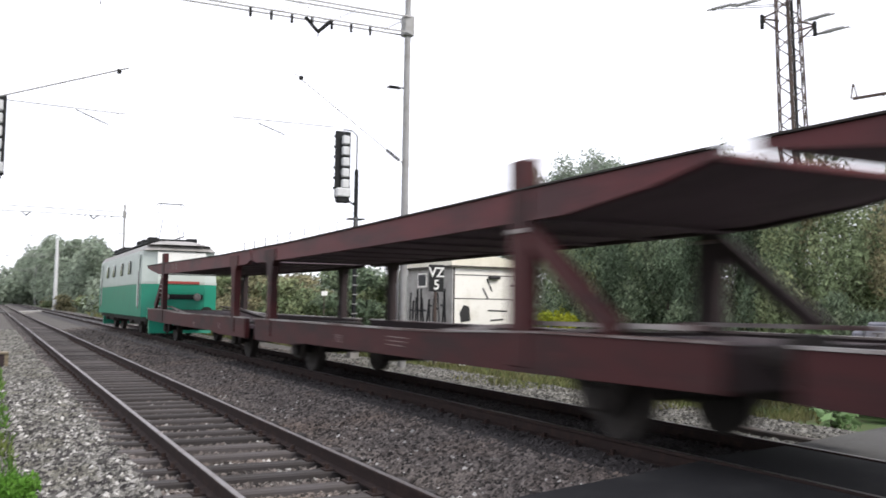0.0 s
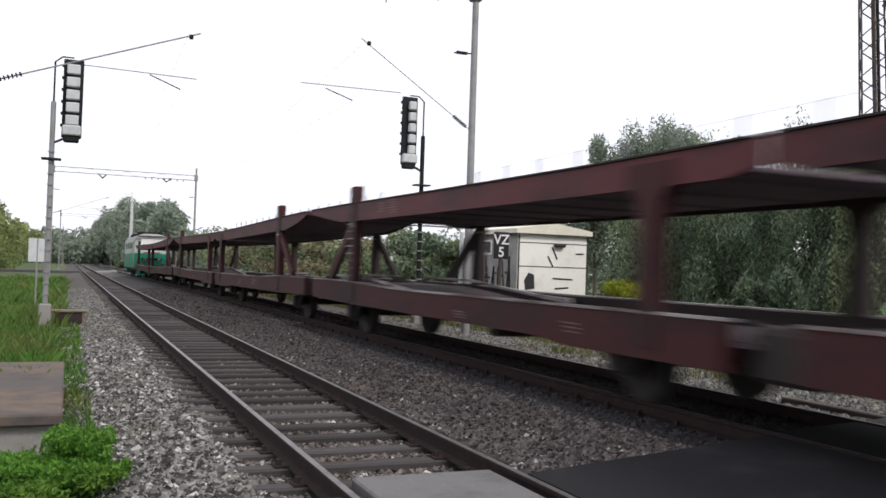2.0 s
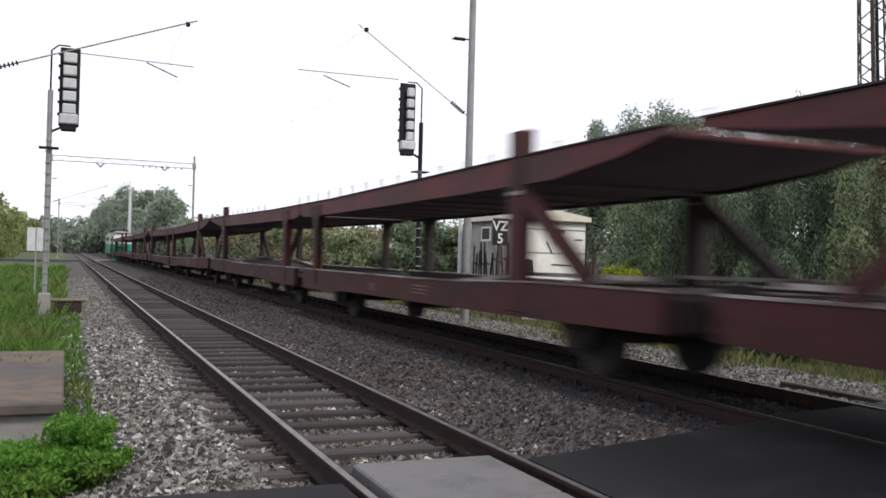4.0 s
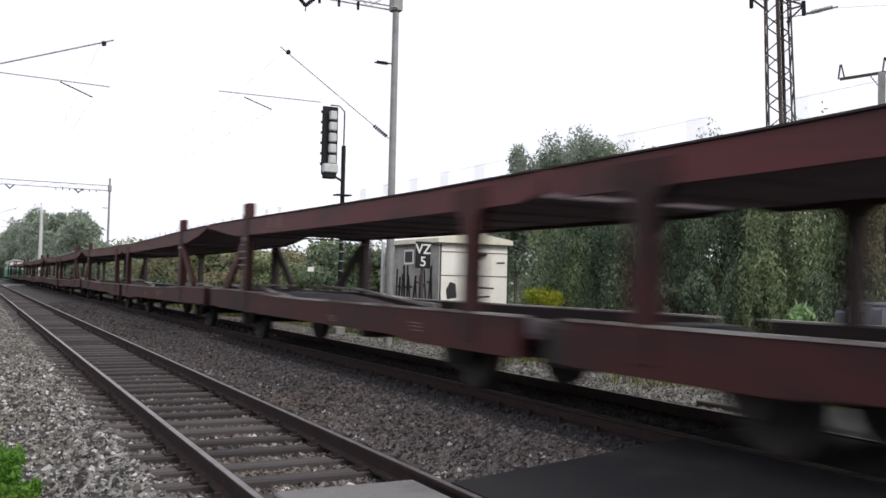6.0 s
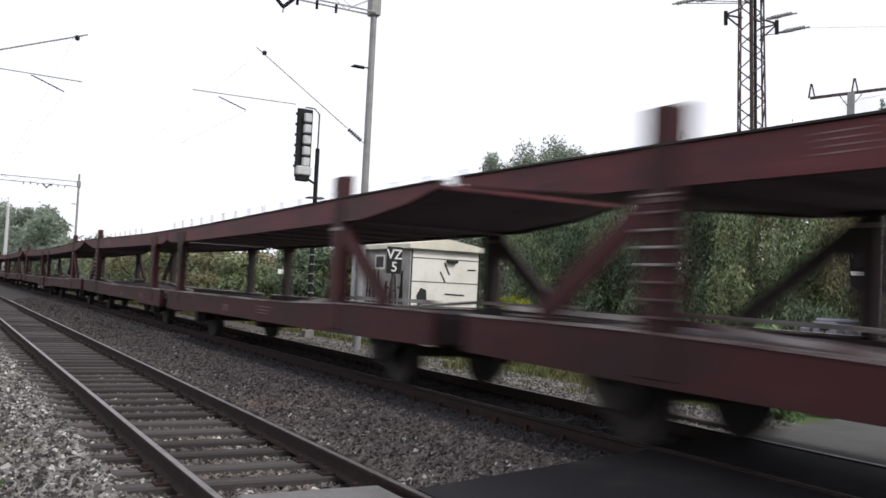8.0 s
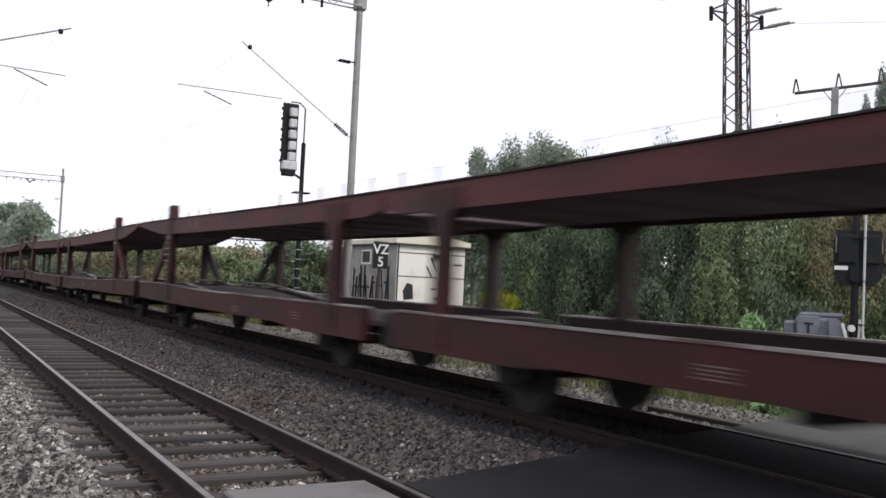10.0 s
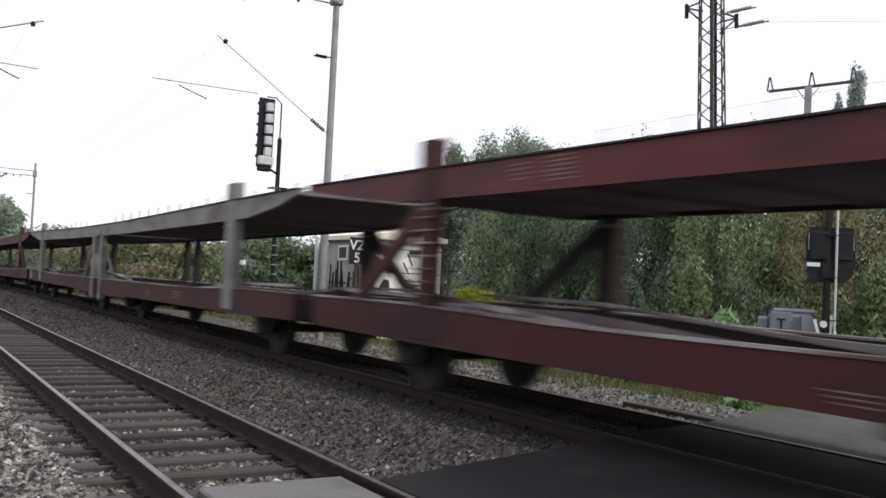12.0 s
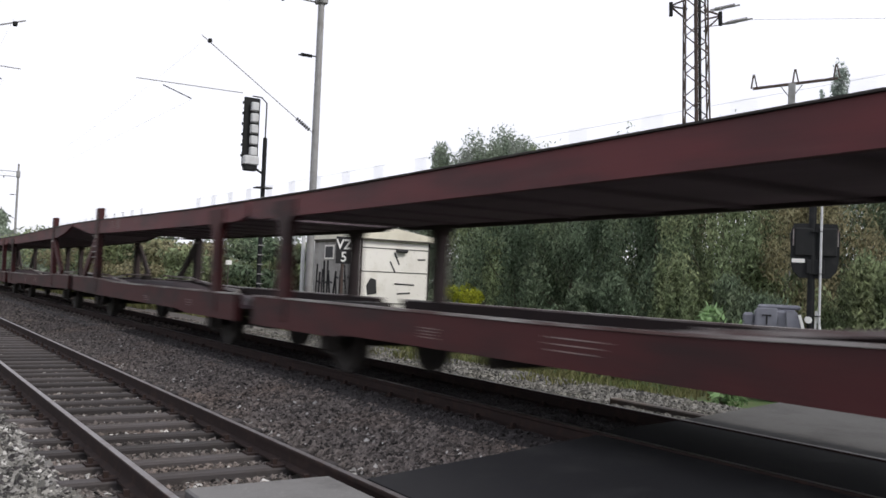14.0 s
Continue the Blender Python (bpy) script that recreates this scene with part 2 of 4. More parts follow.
def stones(name, places, size, mat, parent, seed):
    """Loose stones, each a small uneven eight-sided lump."""
    rng = np.random.default_rng(seed)
    n = len(places)
    base = np.array([(1, 0, 0), (-1, 0, 0), (0, 1, 0), (0, -1, 0), (0, 0, 1), (0, 0, -1)], float)
    v = base[None] * (0.55 + 0.6 * rng.random((n, 6, 1))) + rng.normal(size=(n, 6, 3)) * 0.16
    a = rng.random(n) * 6.283
    t = rng.normal(size=n) * 0.5
    ca, sa, ct, st = np.cos(a), np.sin(a), np.cos(t), np.sin(t)
    x, y, z = v[..., 0], v[..., 1], v[..., 2]
    y, z = y * ct[:, None] - z * st[:, None], y * st[:, None] + z * ct[:, None]
    x, y = x * ca[:, None] - y * sa[:, None], x * sa[:, None] + y * ca[:, None]
    v = np.stack([x, y, z * 0.8], -1) * (size * (0.55 + 0.9 * rng.random(n)))[:, None, None] + places[:, None]
    f = np.array([(0, 2, 4), (2, 1, 4), (1, 3, 4), (3, 0, 4), (2, 0, 5), (1, 2, 5), (3, 1, 5), (0, 3, 5)])
    f = (np.arange(n)[:, None, None] * 6 + f[None]).reshape(-1, 3)
    return mesh_ob(name, v.reshape(-1, 3).tolist(), f.tolist(), mat, parent)


# ---- ground, road, ballast ----
def strip(name, profile, y0, y1, mat, label, category, y_of=None):
    """A sheet whose cross-section is (x, z) and which runs along y; its near end may follow y_of(x)."""
    v, f = [], []
    n = len(profile)
    for k, y in enumerate((y0, y1)):
        v += [(x, (y_of(x) if y_of and k == 0 else y), z) for x, z in profile]
    f = [(i, i + 1, n + i + 1, n + i) for i in range(n - 1)]
    return tagged(mesh_ob(name, v, f, mat), label, category, kind="structure")


ground_bm = bmesh.new()
bmesh.ops.create_grid(ground_bm, x_segments=40, y_segments=40, size=1500, matrix=Matrix.Translation((0, 900, -0.32)))
tagged(link("ground", ground_bm, GRASS_SOIL), "grassy uneven ground beside the railway line", "ground", kind="structure")


def road_edge(x):
    return 6.48 + 0.03 * x if -0.9 < x < 3.4 else 6.58 + 0.2 * (x - 3.4) if x >= 3.4 else 6.32 - 0.02 * (x + 0.9)


PROFILE = [(-3.3, -0.34), (-2.3, -0.25), (-1.6, -0.205), (-1.2, -0.205), (-0.95, -0.24), (1.2, -0.24), (1.6, -0.19), (2.5, -0.06), (2.95, 0.02), (5.4, 0.02), (6.3, -0.1), (8.4, -0.14), (9.6, -0.34)]
strip("ballast_bed", PROFILE, 0, 700, BALLAST, "grey crushed-stone ballast bed under both tracks", "ballast", road_edge)


# oil stain and the train's shade, both put into one near-black colour
OILY_SHADE = material("oil_and_shade_ballast", (0.03, 0.027, 0.028), 0.9, spots=(((0.06, 0.052, 0.05), 8, 0.5, 0.7, 0.7),), bump=0.8, bump_scale=22)
STONE_DARK_SHADE = material("dark_shade_stones", (0.036, 0.032, 0.033), 0.9, island=0.6)
strip("oily_shaded_ballast", [(2.58, -0.03), (2.72, 0.012), (2.95, 0.032), (5.4, 0.032), (5.7, -0.03)], 0, 700, OILY_SHADE, "ballast strip under the far track, black from oil and painted shade", "ballast", road_edge)

def ground_z(x):
    return float(np.interp(x, [p[0] for p in PROFILE], [p[1] for p in PROFILE]))


def road_slab(name, corners, z0, z1, mat, label):
    """A slab whose four corners are (x, y); it is z0 high at its first edge, z1 at its third corner on."""
    bm = bmesh.new()
    zs = (z0, z1, z1, z0)
    top = [bm.verts.new((x, y, z)) for (x, y), z in zip(corners, zs)]
    low = [bm.verts.new((x, y, z - 0.3)) for (x, y), z in zip(corners, zs)]
    bm.faces.new(top), bm.faces.new(low[::-1])
    for i in range(4):
        j = (i + 1) % 4
        bm.faces.new((top[j], top[i], low[i], low[j]))
    bmesh.ops.recalc_face_normals(bm, faces=bm.faces[:])
    return tagged(link(name, bm, mat), label, "road", kind="structure")


E = road_edge
road_slab("road", [(-30, -6), (-0.83, -6), (-0.83, E(-1) - 0.15), (-30, 7)], -0.06, -0.015, ASPHALT, "dark asphalt road leading to the level crossing")
road_slab("road", [(0.83, -6), (3.37, -6), (3.37, E(3.37)), (0.83, E(0.83))], -0.012, 0.185, ASPHALT, "dark smooth asphalt between the two tracks of the crossing")
road_slab("road", [(3.53, -6), (4.87, -6), (4.87, E(4.87) + 0.1), (3.53, E(3.53) + 0.1)], 0.188, 0.188, ASPHALT, "dark asphalt between the rails of the far track")
road_slab("road", [(5.03, -6), (30, -6), (30, 14.2), (5.03, E(5.1) + 0.1)], 0.185, 0.12, ASPHALT_OLD, "worn light grey asphalt road beyond the tracks")
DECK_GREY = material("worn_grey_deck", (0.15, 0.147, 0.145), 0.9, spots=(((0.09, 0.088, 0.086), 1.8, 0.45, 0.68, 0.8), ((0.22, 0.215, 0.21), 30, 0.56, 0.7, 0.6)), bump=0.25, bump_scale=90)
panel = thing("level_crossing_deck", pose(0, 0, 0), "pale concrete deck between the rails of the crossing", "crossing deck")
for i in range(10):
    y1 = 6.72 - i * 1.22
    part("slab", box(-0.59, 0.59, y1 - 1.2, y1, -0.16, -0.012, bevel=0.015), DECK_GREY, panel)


road_slab("road", [(-40, 128), (-0.83, 128), (-0.83, 134), (-40, 134)], -0.03, 0.02, ASPHALT_OLD, "pale road of a distant level crossing")
road_slab("road", [(0.83, 127), (3.37, 127), (3.37, 135), (0.83, 135)], 0.02, 0.19, CONCRETE, "pale road of a distant level crossing between the tracks")

# ---- tracks ----
def rail_profile(bm, x, z, y0, y1):
    prof = [(-0.075, -0.172), (0.075, -0.172), (0.075, -0.155), (0.012, -0.135), (0.012, -0.045), (0.036, -0.034), (0.036, -0.004), (0.028, 0.0), (-0.028, 0.0), (-0.036, -0.004), (-0.036, -0.034), (-0.012, -0.045), (-0.012, -0.135), (-0.075, -0.155)]
    a = [bm.verts.new((x + p, y0, z + q)) for p, q in prof]
    b = [bm.verts.new((x + p, y1, z + q)) for p, q in prof]
    n = len(prof)
    for i in range(n):
        j = (i + 1) % n
        fc = bm.faces.new((a[i], a[j], b[j], b[i]))
        fc.material_index = 1 if i == 7 else 0
    bm.faces.new(a[::-1]), bm.faces.new(b)


def railway_track(cx, z, y0, y1, label, seed):
    tr = thing("railway_track", pose(0, 0, 0), label, "railway track")
    for s in (-1, 1):
        bm = bmesh.new()
        rail_profile(bm, cx + s * GAUGE / 2, z, y0, y1)
        ob = part("rail", bm, RAIL_SIDE, tr, "rusty steel rail with a worn bright head")
        ob.data.materials.append(RAIL_TOP)
    return tr


near_track = railway_track(NEAR_X, 0.0, -8, 700, "worn single railway track on weathered sleepers", 1)
far_track = railway_track(FAR_X, FAR_Z, -8, 700, "railway track carrying the passing train", 2)


# ---- the train ----
def wheel(x, y, r, parent):
    bm = rod((x - 0.065, y, r), (x + 0.065, y, r), r, None, 24)
    t = -0.085 if x > 0 else 0.085
    rod((x + t - 0.02, y, r), (x + t + 0.02, y, r), r + 0.03, bm, 24)
    return part("wheel", bm, UNDER, parent, "dark grimy steel wheel")


def wheelset(y, parent, x_half=0.75, r=0.46):
    ax = part("axle", rod((-1.0, y, r), (1.0, y, r), 0.08, None, 10), UNDER, parent)
    for s in (-1, 1):
        wheel(s * x_half, y, r, ax)


def axle_guard(y, s, parent):
    """Plates, springs and axle box at one wheel."""
    bm = bmesh.new()
    x = s * 1.08
    prism([(y - 0.55, 0.75), (y + 0.55, 0.75), (y + 0.3, 0.42), (y + 0.16, 0.28), (y - 0.16, 0.28), (y - 0.3, 0.42)], x - 0.02, x + 0.02, bm)
    for k in range(4):
        box(x - 0.06, x + 0.06, y - 0.62 + 0.11 * k, y + 0.62 - 0.11 * k, 0.74 - 0.035 * k - 0.03, 0.74 - 0.035 * k, bm)
    box(x - 0.14, x + 0.14, y - 0.15, y + 0.15, 0.33, 0.6, bm, 0.03)
    return part("axle_guard", bm, UNDER, parent)


def buffer_pair(y, sign, parent, mat):
    for s in (-1, 1):
        bm = rod((s * 0.87, y, 1.0), (s * 0.87, y + sign * 0.3, 1.0), 0.1, None, 12)
        rod((s * 0.87, y + sign * 0.3, 1.0), (s * 0.87, y + sign * 0.5, 1.0), 0.075, bm, 12)
        rod((s * 0.87, y + sign * 0.5, 1.0), (s * 0.87, y + sign * 0.55, 1.0), 0.22, bm, 16)
        part("buffer", bm, mat, parent)


def car_carrier(red, label):
    """A double car transporter, open, with an upper and a lower deck; its middle joint lies at y = 0, +y is the train's front."""
    top = OXIDE if red else GREY_PAINT
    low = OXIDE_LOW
    w = thing("car_transporter_wagon", pose(FAR_X, 0, FAR_Z), label, "railway wagon", "wagons of the train")
    W = 1.47
    end = 15.1
    for h in (1, -1):                                # front half, rear half
        tip = 15.5 if h > 0 else 15.1
        # upper deck: two side beams, cross floor
        for s in (-1, 1):
            x0, x1 = (s * W, s * (W - 0.1)) if s > 0 else (s * W, s * W + 0.1)
            x0, x1 = min(x0, x1), max(x0, x1)
            out = [(h * a, b) for a, b in ((0.06, 2.63), (3.0, 2.63), (7.0, 2.67), (12.2, 2.73), (tip, 2.75), (tip, 2.68), (14.2, 2.52), (12.8, 2.38), (10.0, 2.35), (7.0, 2.33), (3.0, 2.31), (0.5, 2.31), (0.06, 2.39))]
            # the far beam gets its shade as colour, likewise far sill and posts below
            part("upper_side_beam", prism(out, x0, x1), top if s < 0 else SHADE_DARK, w)
            lip = [(h * a, b + 0.005) for a, b in ((0.06, 2.63), (3.0, 2.63), (7.0, 2.67), (12.2, 2.73), (tip, 2.75))]
            lip += [(y, z + 0.02) for y, z in reversed(lip)]
            part("upper_rail_lip", prism(lip, x0 - 0.03, x1 + 0.03), UNDER, w)
        low_line = [(h * a, b) for a, b in ((0.2, 2.37), (3.0, 2.37), (7.0, 2.38), (12.6, 2.42), (14.2, 2.54), (tip - 0.1, 2.66))]
        bm = prism(low_line + [(y, z + 0.04) for y, z in reversed(low_line)], -W + 0.1, W - 0.1)
        part("upper_deck_floor", bm, DECK_UNDER, w, "sooty underside of the upper deck")
        ya, yc = sorted((h * (tip - 0.12), h * (tip - 0.02)))
        part("end_cross_beam", box(-W + 0.1, W - 0.1, ya, yc, 2.66, 2.73, None, 0.01), top, w)
        for k in range(9):
            y = h * (0.9 + k * 1.42)
            part("cross_bearer", box(-W + 0.1, W - 0.1, y - 0.05, y + 0.05, 2.35, 2.38), DECK_UNDER, w)
        # lower frame
        for s in (-1, 1):
            x0, x1 = (W - 0.12, W) if s > 0 else (-W, -W + 0.12)
            out = [(h * 0.45, 1.03), (h * 8.2, 1.03), (h * 9.6, 1.04), (h * 11.0, 1.08), (h * 12.4, 1.11), (h * end, 1.11), (h * end, 0.7), (h * 11.8, 0.66), (h * 4.0, 0.64), (h * 3.2, 0.58), (h * 0.45, 0.58)]
            part("side_sill", prism(out, x0, x1), low if s < 0 else SHADE_DARK, w)
            edge = [(h * 0.45, 1.035), (h * 8.2, 1.035), (h * 9.6, 1.045), (h * 11.0, 1.085), (h * 12.4, 1.115), (h * end, 1.115), (h * end, 1.14), (h * 12.4, 1.14), (h * 11.0, 1.11), (h * 9.6, 1.07), (h * 8.2, 1.06), (h * 0.45, 1.06)]
            part("sill_edge", prism(edge, x0 - 0.02, x1 + 0.02), STRIP, w, "scuffed pale edge strip of the lower deck")
        floor = [(h * 0.3, 0.86), (h * 8.2, 0.86), (h * 9.6, 0.9), (h * 11.0, 1.0), (h * 12.4, 1.08), (h * end, 1.08), (h * end, 1.03), (h * 12.4, 1.02), (h * 11.0, 0.94), (h * 9.6, 0.84), (h * 8.2, 0.8), (h * 0.3, 0.8)]
        part("lower_deck_floor", prism(floor, -W + 0.12, W - 0.12), OXIDE_DARK, w)
        for s in (-1, 1):
            xa, xb = sorted((s * 1.14, s * 1.2))
            ramp = [(h * 7.6, 1.0), (h * 8.8, 1.03), (h * 10.4, 1.14), (h * 11.8, 1.24), (h * 14.6, 1.26), (h * 14.6, 1.21), (h * 11.8, 1.19), (h * 10.4, 1.09), (h * 8.8, 0.98), (h * 7.6, 0.9)]
            part("wheel_ramp", prism(ramp, xa, xb), STRIP, w, "scuffed pale wheel ramp of the lower deck")
        # joint posts with gussets, end posts with braces
        for s in (-1, 1):
            xa, xb = (W - 0.14, W + 0.02) if s > 0 else (-W - 0.02, -W + 0.14)
            post_m = (OXIDE_LOW if red else GREY_PAINT) if s < 0 else SHADE_DARK
            y = h * 1.62 if red else 0.37 + h * 0.56
            if not red:
                part("brace", beam((s * (W - 0.05), y + h * 1.7, 1.05), (s * (W - 0.05), y + h * 0.15, 2.2), 0.05, 0.07), post_m, w)
                if s < 0 and h > 0:
                    part("sill_panel", box(-W - 0.012, -W + 0.01, 14.3, 14.85, 0.76, 1.05, None, 0.004), GREY_PAINT, w, "pale panel on the sill end")
            out = [(y - 0.17, 0.7), (y + 0.17, 0.7), (y + 0.15, 1.9), (y + 0.2, 2.2), (y + 0.42, 2.38), (y + 0.42, 2.56), (y - 0.42, 2.56), (y - 0.42, 2.38), (y - 0.2, 2.2), (y - 0.15, 1.9)]
            if not red:
                out = [(y - 0.15, 0.45), (y + 0.15, 0.45), (y + 0.15, 2.4), (y - 0.15, 2.4)]
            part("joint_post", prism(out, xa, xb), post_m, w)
            y = h * 11.92
            half = 0.21 if red else 0.26
            bm = box(xa, xb, y - half, y + half, 0.72, 3.08 if red else 3.06, None, 0.012)
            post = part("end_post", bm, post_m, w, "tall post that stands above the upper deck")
            part("post_collar", box(xa - 0.015, xb + 0.015, y - 0.2, y + 0.2, 2.24, 2.29), STRIP, w)
            if red or s > 0:
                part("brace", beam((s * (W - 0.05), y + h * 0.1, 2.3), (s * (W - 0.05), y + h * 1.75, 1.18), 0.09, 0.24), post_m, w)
            for k in range(8):                        # ladder rungs on the front posts
                if h > 0 and red:
                    z = 1.25 + k * 0.15
                    part("rung", rod((s * (W + 0.07), y - 0.2, z), (s * (W + 0.07), y + 0.2, z), 0.014, None, 6), STRIP, w)
        # running gear
        for y in (h * 2.6, h * 12.9):
            wheelset(y, w)
            for s in (-1, 1):
                axle_guard(y, s, w)
        part("brake_gear", box(-0.9, 0.9, min(h * 6.2, h * 6.5), max(h * 6.2, h * 6.5), 0.44, 0.64, None, 0.04), UNDER, w)
        part("air_tank", rod((0.3, h * 4.2, 0.6), (0.3, h * 5.2, 0.6), 0.15, None, 14), UNDER, w)
        part("centre_sill", box(-0.2, 0.2, min(h * 0.3, h * end), max(h * 0.3, h * end), 0.55, 0.82), UNDER, w)
        part("head_stock", box(-W + 0.05, W - 0.05, min(h * end, h * (end - 0.16)), max(h * end, h * (end - 0.16)), 0.72, 1.1), SHADE_DARK, w)
        buffer_pair(h * end, h, w, UNDER)
        # stencilled lines on the sill, and on the front end of the upper beam
        marks = ((8.15, 0.72, 3, 0.92, 0.06), (5.85, 0.28, 4, 0.86, 0.035)) if h < 0 else ((6.2, 0.3, 3, 0.8, 0.04), (2.95, 0.3, 3, 0.84, 0.05), (9.3, 0.42, 6, 2.66, 0.045), (10.0, 0.3, 4, 2.63, 0.05))
        for yb, wd, rows, zt, dz in marks:
            for k in range(rows):
                z = zt - k * dz
                ya, yc = sorted((h * yb, h * (yb + wd * (1 - 0.12 * (k % 3)))))
                part("stencil_line", box(-W - 0.006, -W + 0.01, ya, yc, z, z + 0.012), WHITE_MARK, w)
        # wire-rope railing over the far side beam
        for k in range(9):
            y = h * (0.8 + k * 1.42)
            part("railing_post", rod((W - 0.05, y, 2.6), (W - 0.05, y, 3.62), 0.02, None, 6), RAILING, w)
        part("railing_rope", rod((W - 0.05, h * 0.5, 3.6), (W - 0.05, h * 12.3, 3.6), 0.002, None, 5), RAILING, w)
    part("joint_bellows", box(-1.2, 1.2, -0.45, 0.45, 0.5, 0.98, None, 0.05), UNDER, w)
    part("coupler", rod((0, end, 0.95), (0, end + 0.42, 0.95), 0.07, None, 8), UNDER, w)
    return w


red_label = "rust-red empty double-deck car transporter wagon rolling on the far track"
wagons = [car_carrier(True, red_label)]
for k in range(1, 12):
    if k == 9:
        wagons.append(car_carrier(False, "car transporter wagon with grey upper deck and posts, rust-red sill"))
    else:
        wagons.append(copy_thing(wagons[0], pose(FAR_X, 0, FAR_Z)))


# ---- locomotive ----
GREEN = material("teal_green_paint", (0.016, 0.23, 0.15), 0.35, spots=(((0.03, 0.16, 0.11), 1.5, 0.45, 0.7, 0.6),))
CREAM = material("cream_grey_paint", (0.42, 0.47, 0.44), 0.4, spots=(((0.33, 0.38, 0.35), 1.3, 0.45, 0.7, 0.6),))
ROOF_GREY = material("grimy_roof_paint", (0.3, 0.29, 0.28), 0.6, spots=(((0.19, 0.18, 0.17), 2, 0.4, 0.65, 0.8),))
GLASS_DARK = material("dark_cab_glass", (0.03, 0.035, 0.035), 0.12, spec=0.6)
SIGN_WHITE_PAINT = material("white_cab_paint", (0.72, 0.73, 0.7), 0.4, spots=(((0.55, 0.56, 0.53), 3, 0.5, 0.7, 0.6),))
RED_PAINT = material("faded_red_paint", (0.3, 0.06, 0.05), 0.5)


def side_loop(points, y, bm):
    return [bm.verts.new((x, y, z)) for x, z in points]


def locomotive():
    lo = thing("electric_locomotive", pose(FAR_X, 0, FAR_Z), "teal green and cream electric locomotive hauling the train", "locomotive")
    L, W = 8.1, 1.48

    def shell(z0, z1, w0, w1, grow=0.0):
        """A hull with chamfered, slightly raked ends between two heights."""
        bm = bmesh.new()
        rings = []
        for z, w, ins in ((z0, w0, 0.0), (z1, w1, grow)):
            l = L - ins
            rings.append([bm.verts.new((x, y, z)) for x, y in ((-w, -l + 0.45), (-w * 0.62, -l), (w * 0.62, -l), (w, -l + 0.45), (w, l - 0.45), (w * 0.62, l), (-w * 0.62, l), (-w, l - 0.45))])
        a, b = rings
        for i in range(8):
            j = (i + 1) % 8
            bm.faces.new((a[i], a[j], b[j], b[i]))
        bm.faces.new(a[::-1]), bm.faces.new(b)
        return bm

    part("lower_body", shell(0.78, 2.1, W, W), GREEN, lo, "teal green lower body side")
    part("waist_band", shell(2.1, 2.2, W + 0.012, W + 0.012), CREAM, lo, "cream stripe at the waist")
    part("upper_body", shell(2.2, 3.45, W, W - 0.05, 0.22), CREAM, lo, "cream upper body side")
    part("roof_crown", shell(3.68, 3.87, W - 0.22, W - 0.75, 0.75), ROOF_GREY, lo)
    part("roof", shell(3.45, 3.68, W - 0.05, W - 0.22, 0.4), ROOF_GREY, lo, "grey grimy cambered roof")
    part("underframe", box(-1.3, 1.3, -L + 0.3, L - 0.3, 0.6, 0.78), UNDER, lo)
    for s in (-1, 1):
        for y in (-4.0, -1.4, 1.4, 4.0):
            p = box(s * W - 0.03, s * W + 0.006, y - 0.38, y + 0.38, 2.55, 3.12, None, 0.02)
            part("side_window", p, GLASS_DARK, lo, "small dark side window")
        for y in (-6.7, 6.7):
            d = part("cab_door", box(s * W - 0.02, s * W + 0.01, y - 0.33, y + 0.33, 1.2, 3.3, None, 0.02), CREAM, lo)
            part("door_window", box(s * W - 0.01, s * W + 0.02, y - 0.22, y + 0.22, 2.45, 3.15, None, 0.02), GLASS_DARK, d)
            part("handrail", rod((s * (W + 0.06), y - 0.45, 1.1), (s * (W + 0.06), y - 0.45, 2.6), 0.018, None, 6), STRIP, lo)
    for e in (-1, 1):
        for s in (-1, 1):
            b = box(s * 0.45 - 0.36, s * 0.45 + 0.36, -0.02, 0.02, -0.32, 0.32, None, 0.02)
            bmesh.ops.transform(b, matrix=Matrix.Translation((0, e * (L - 0.105), 2.88)) @ Matrix.Rotation(e * 0.17, 4, "X"), verts=b.verts)
            part("windscreen", b, GLASS_DARK, lo, "dark cab windscreen")
            bm = rod((s * 0.62, e * (L - 0.02), 1.6), (s * 0.62, e * (L + 0.06), 1.6), 0.15, None, 16)
            part("headlight", bm, STRIP, lo, "round headlight in a metal rim")
        part("top_lamp", rod((0, e * (L - 0.5), 3.52), (0, e * (L - 0.25), 3.5), 0.14, None, 14), STRIP, lo)
        part("window_surround", box(-0.95, 0.95, min(e * (L - 0.16), e * (L - 0.09)), max(e * (L - 0.16), e * (L - 0.09)), 2.22, 3.4, None, 0.02), SIGN_WHITE_PAINT, lo, "white surround of the cab windows")
        part("lamp_strip", box(-0.85, 0.85, min(e * L, e * (L + 0.03)), max(e * L, e * (L + 0.03)), 1.5, 1.7, None, 0.02), DARK_STEEL, lo, "dark band holding the headlights")
        part("red_band", box(-0.7, 0.7, min(e * L, e * (L + 0.03)), max(e * L, e * (L + 0.03)), 2.12, 2.22), RED_PAINT, lo, "faded red stripe on the cab front")
        part("buffer_beam", box(-1.3, 1.3, min(e * (L - 0.1), e * (L + 0.06)), max(e * (L - 0.1), e * (L + 0.06)), 0.72, 1.15), GREEN, lo)
        part("snow_plough", prism([(e * (L - 0.35), 0.15), (e * (L + 0.05), 0.15), (e * (L - 0.05), 0.7), (e * (L - 0.35), 0.7)], -1.2, 1.2), GREEN, lo)
        buffer_pair(e * (L + 0.06), e, lo, UNDER)
        bogie = part("bogie", box(-1.12, 1.12, min(e * 2.5, e * 6.6), max(e * 2.5, e * 6.6), 0.42, 0.8, None, 0.06), UNDER, lo, "dark bogie frame")
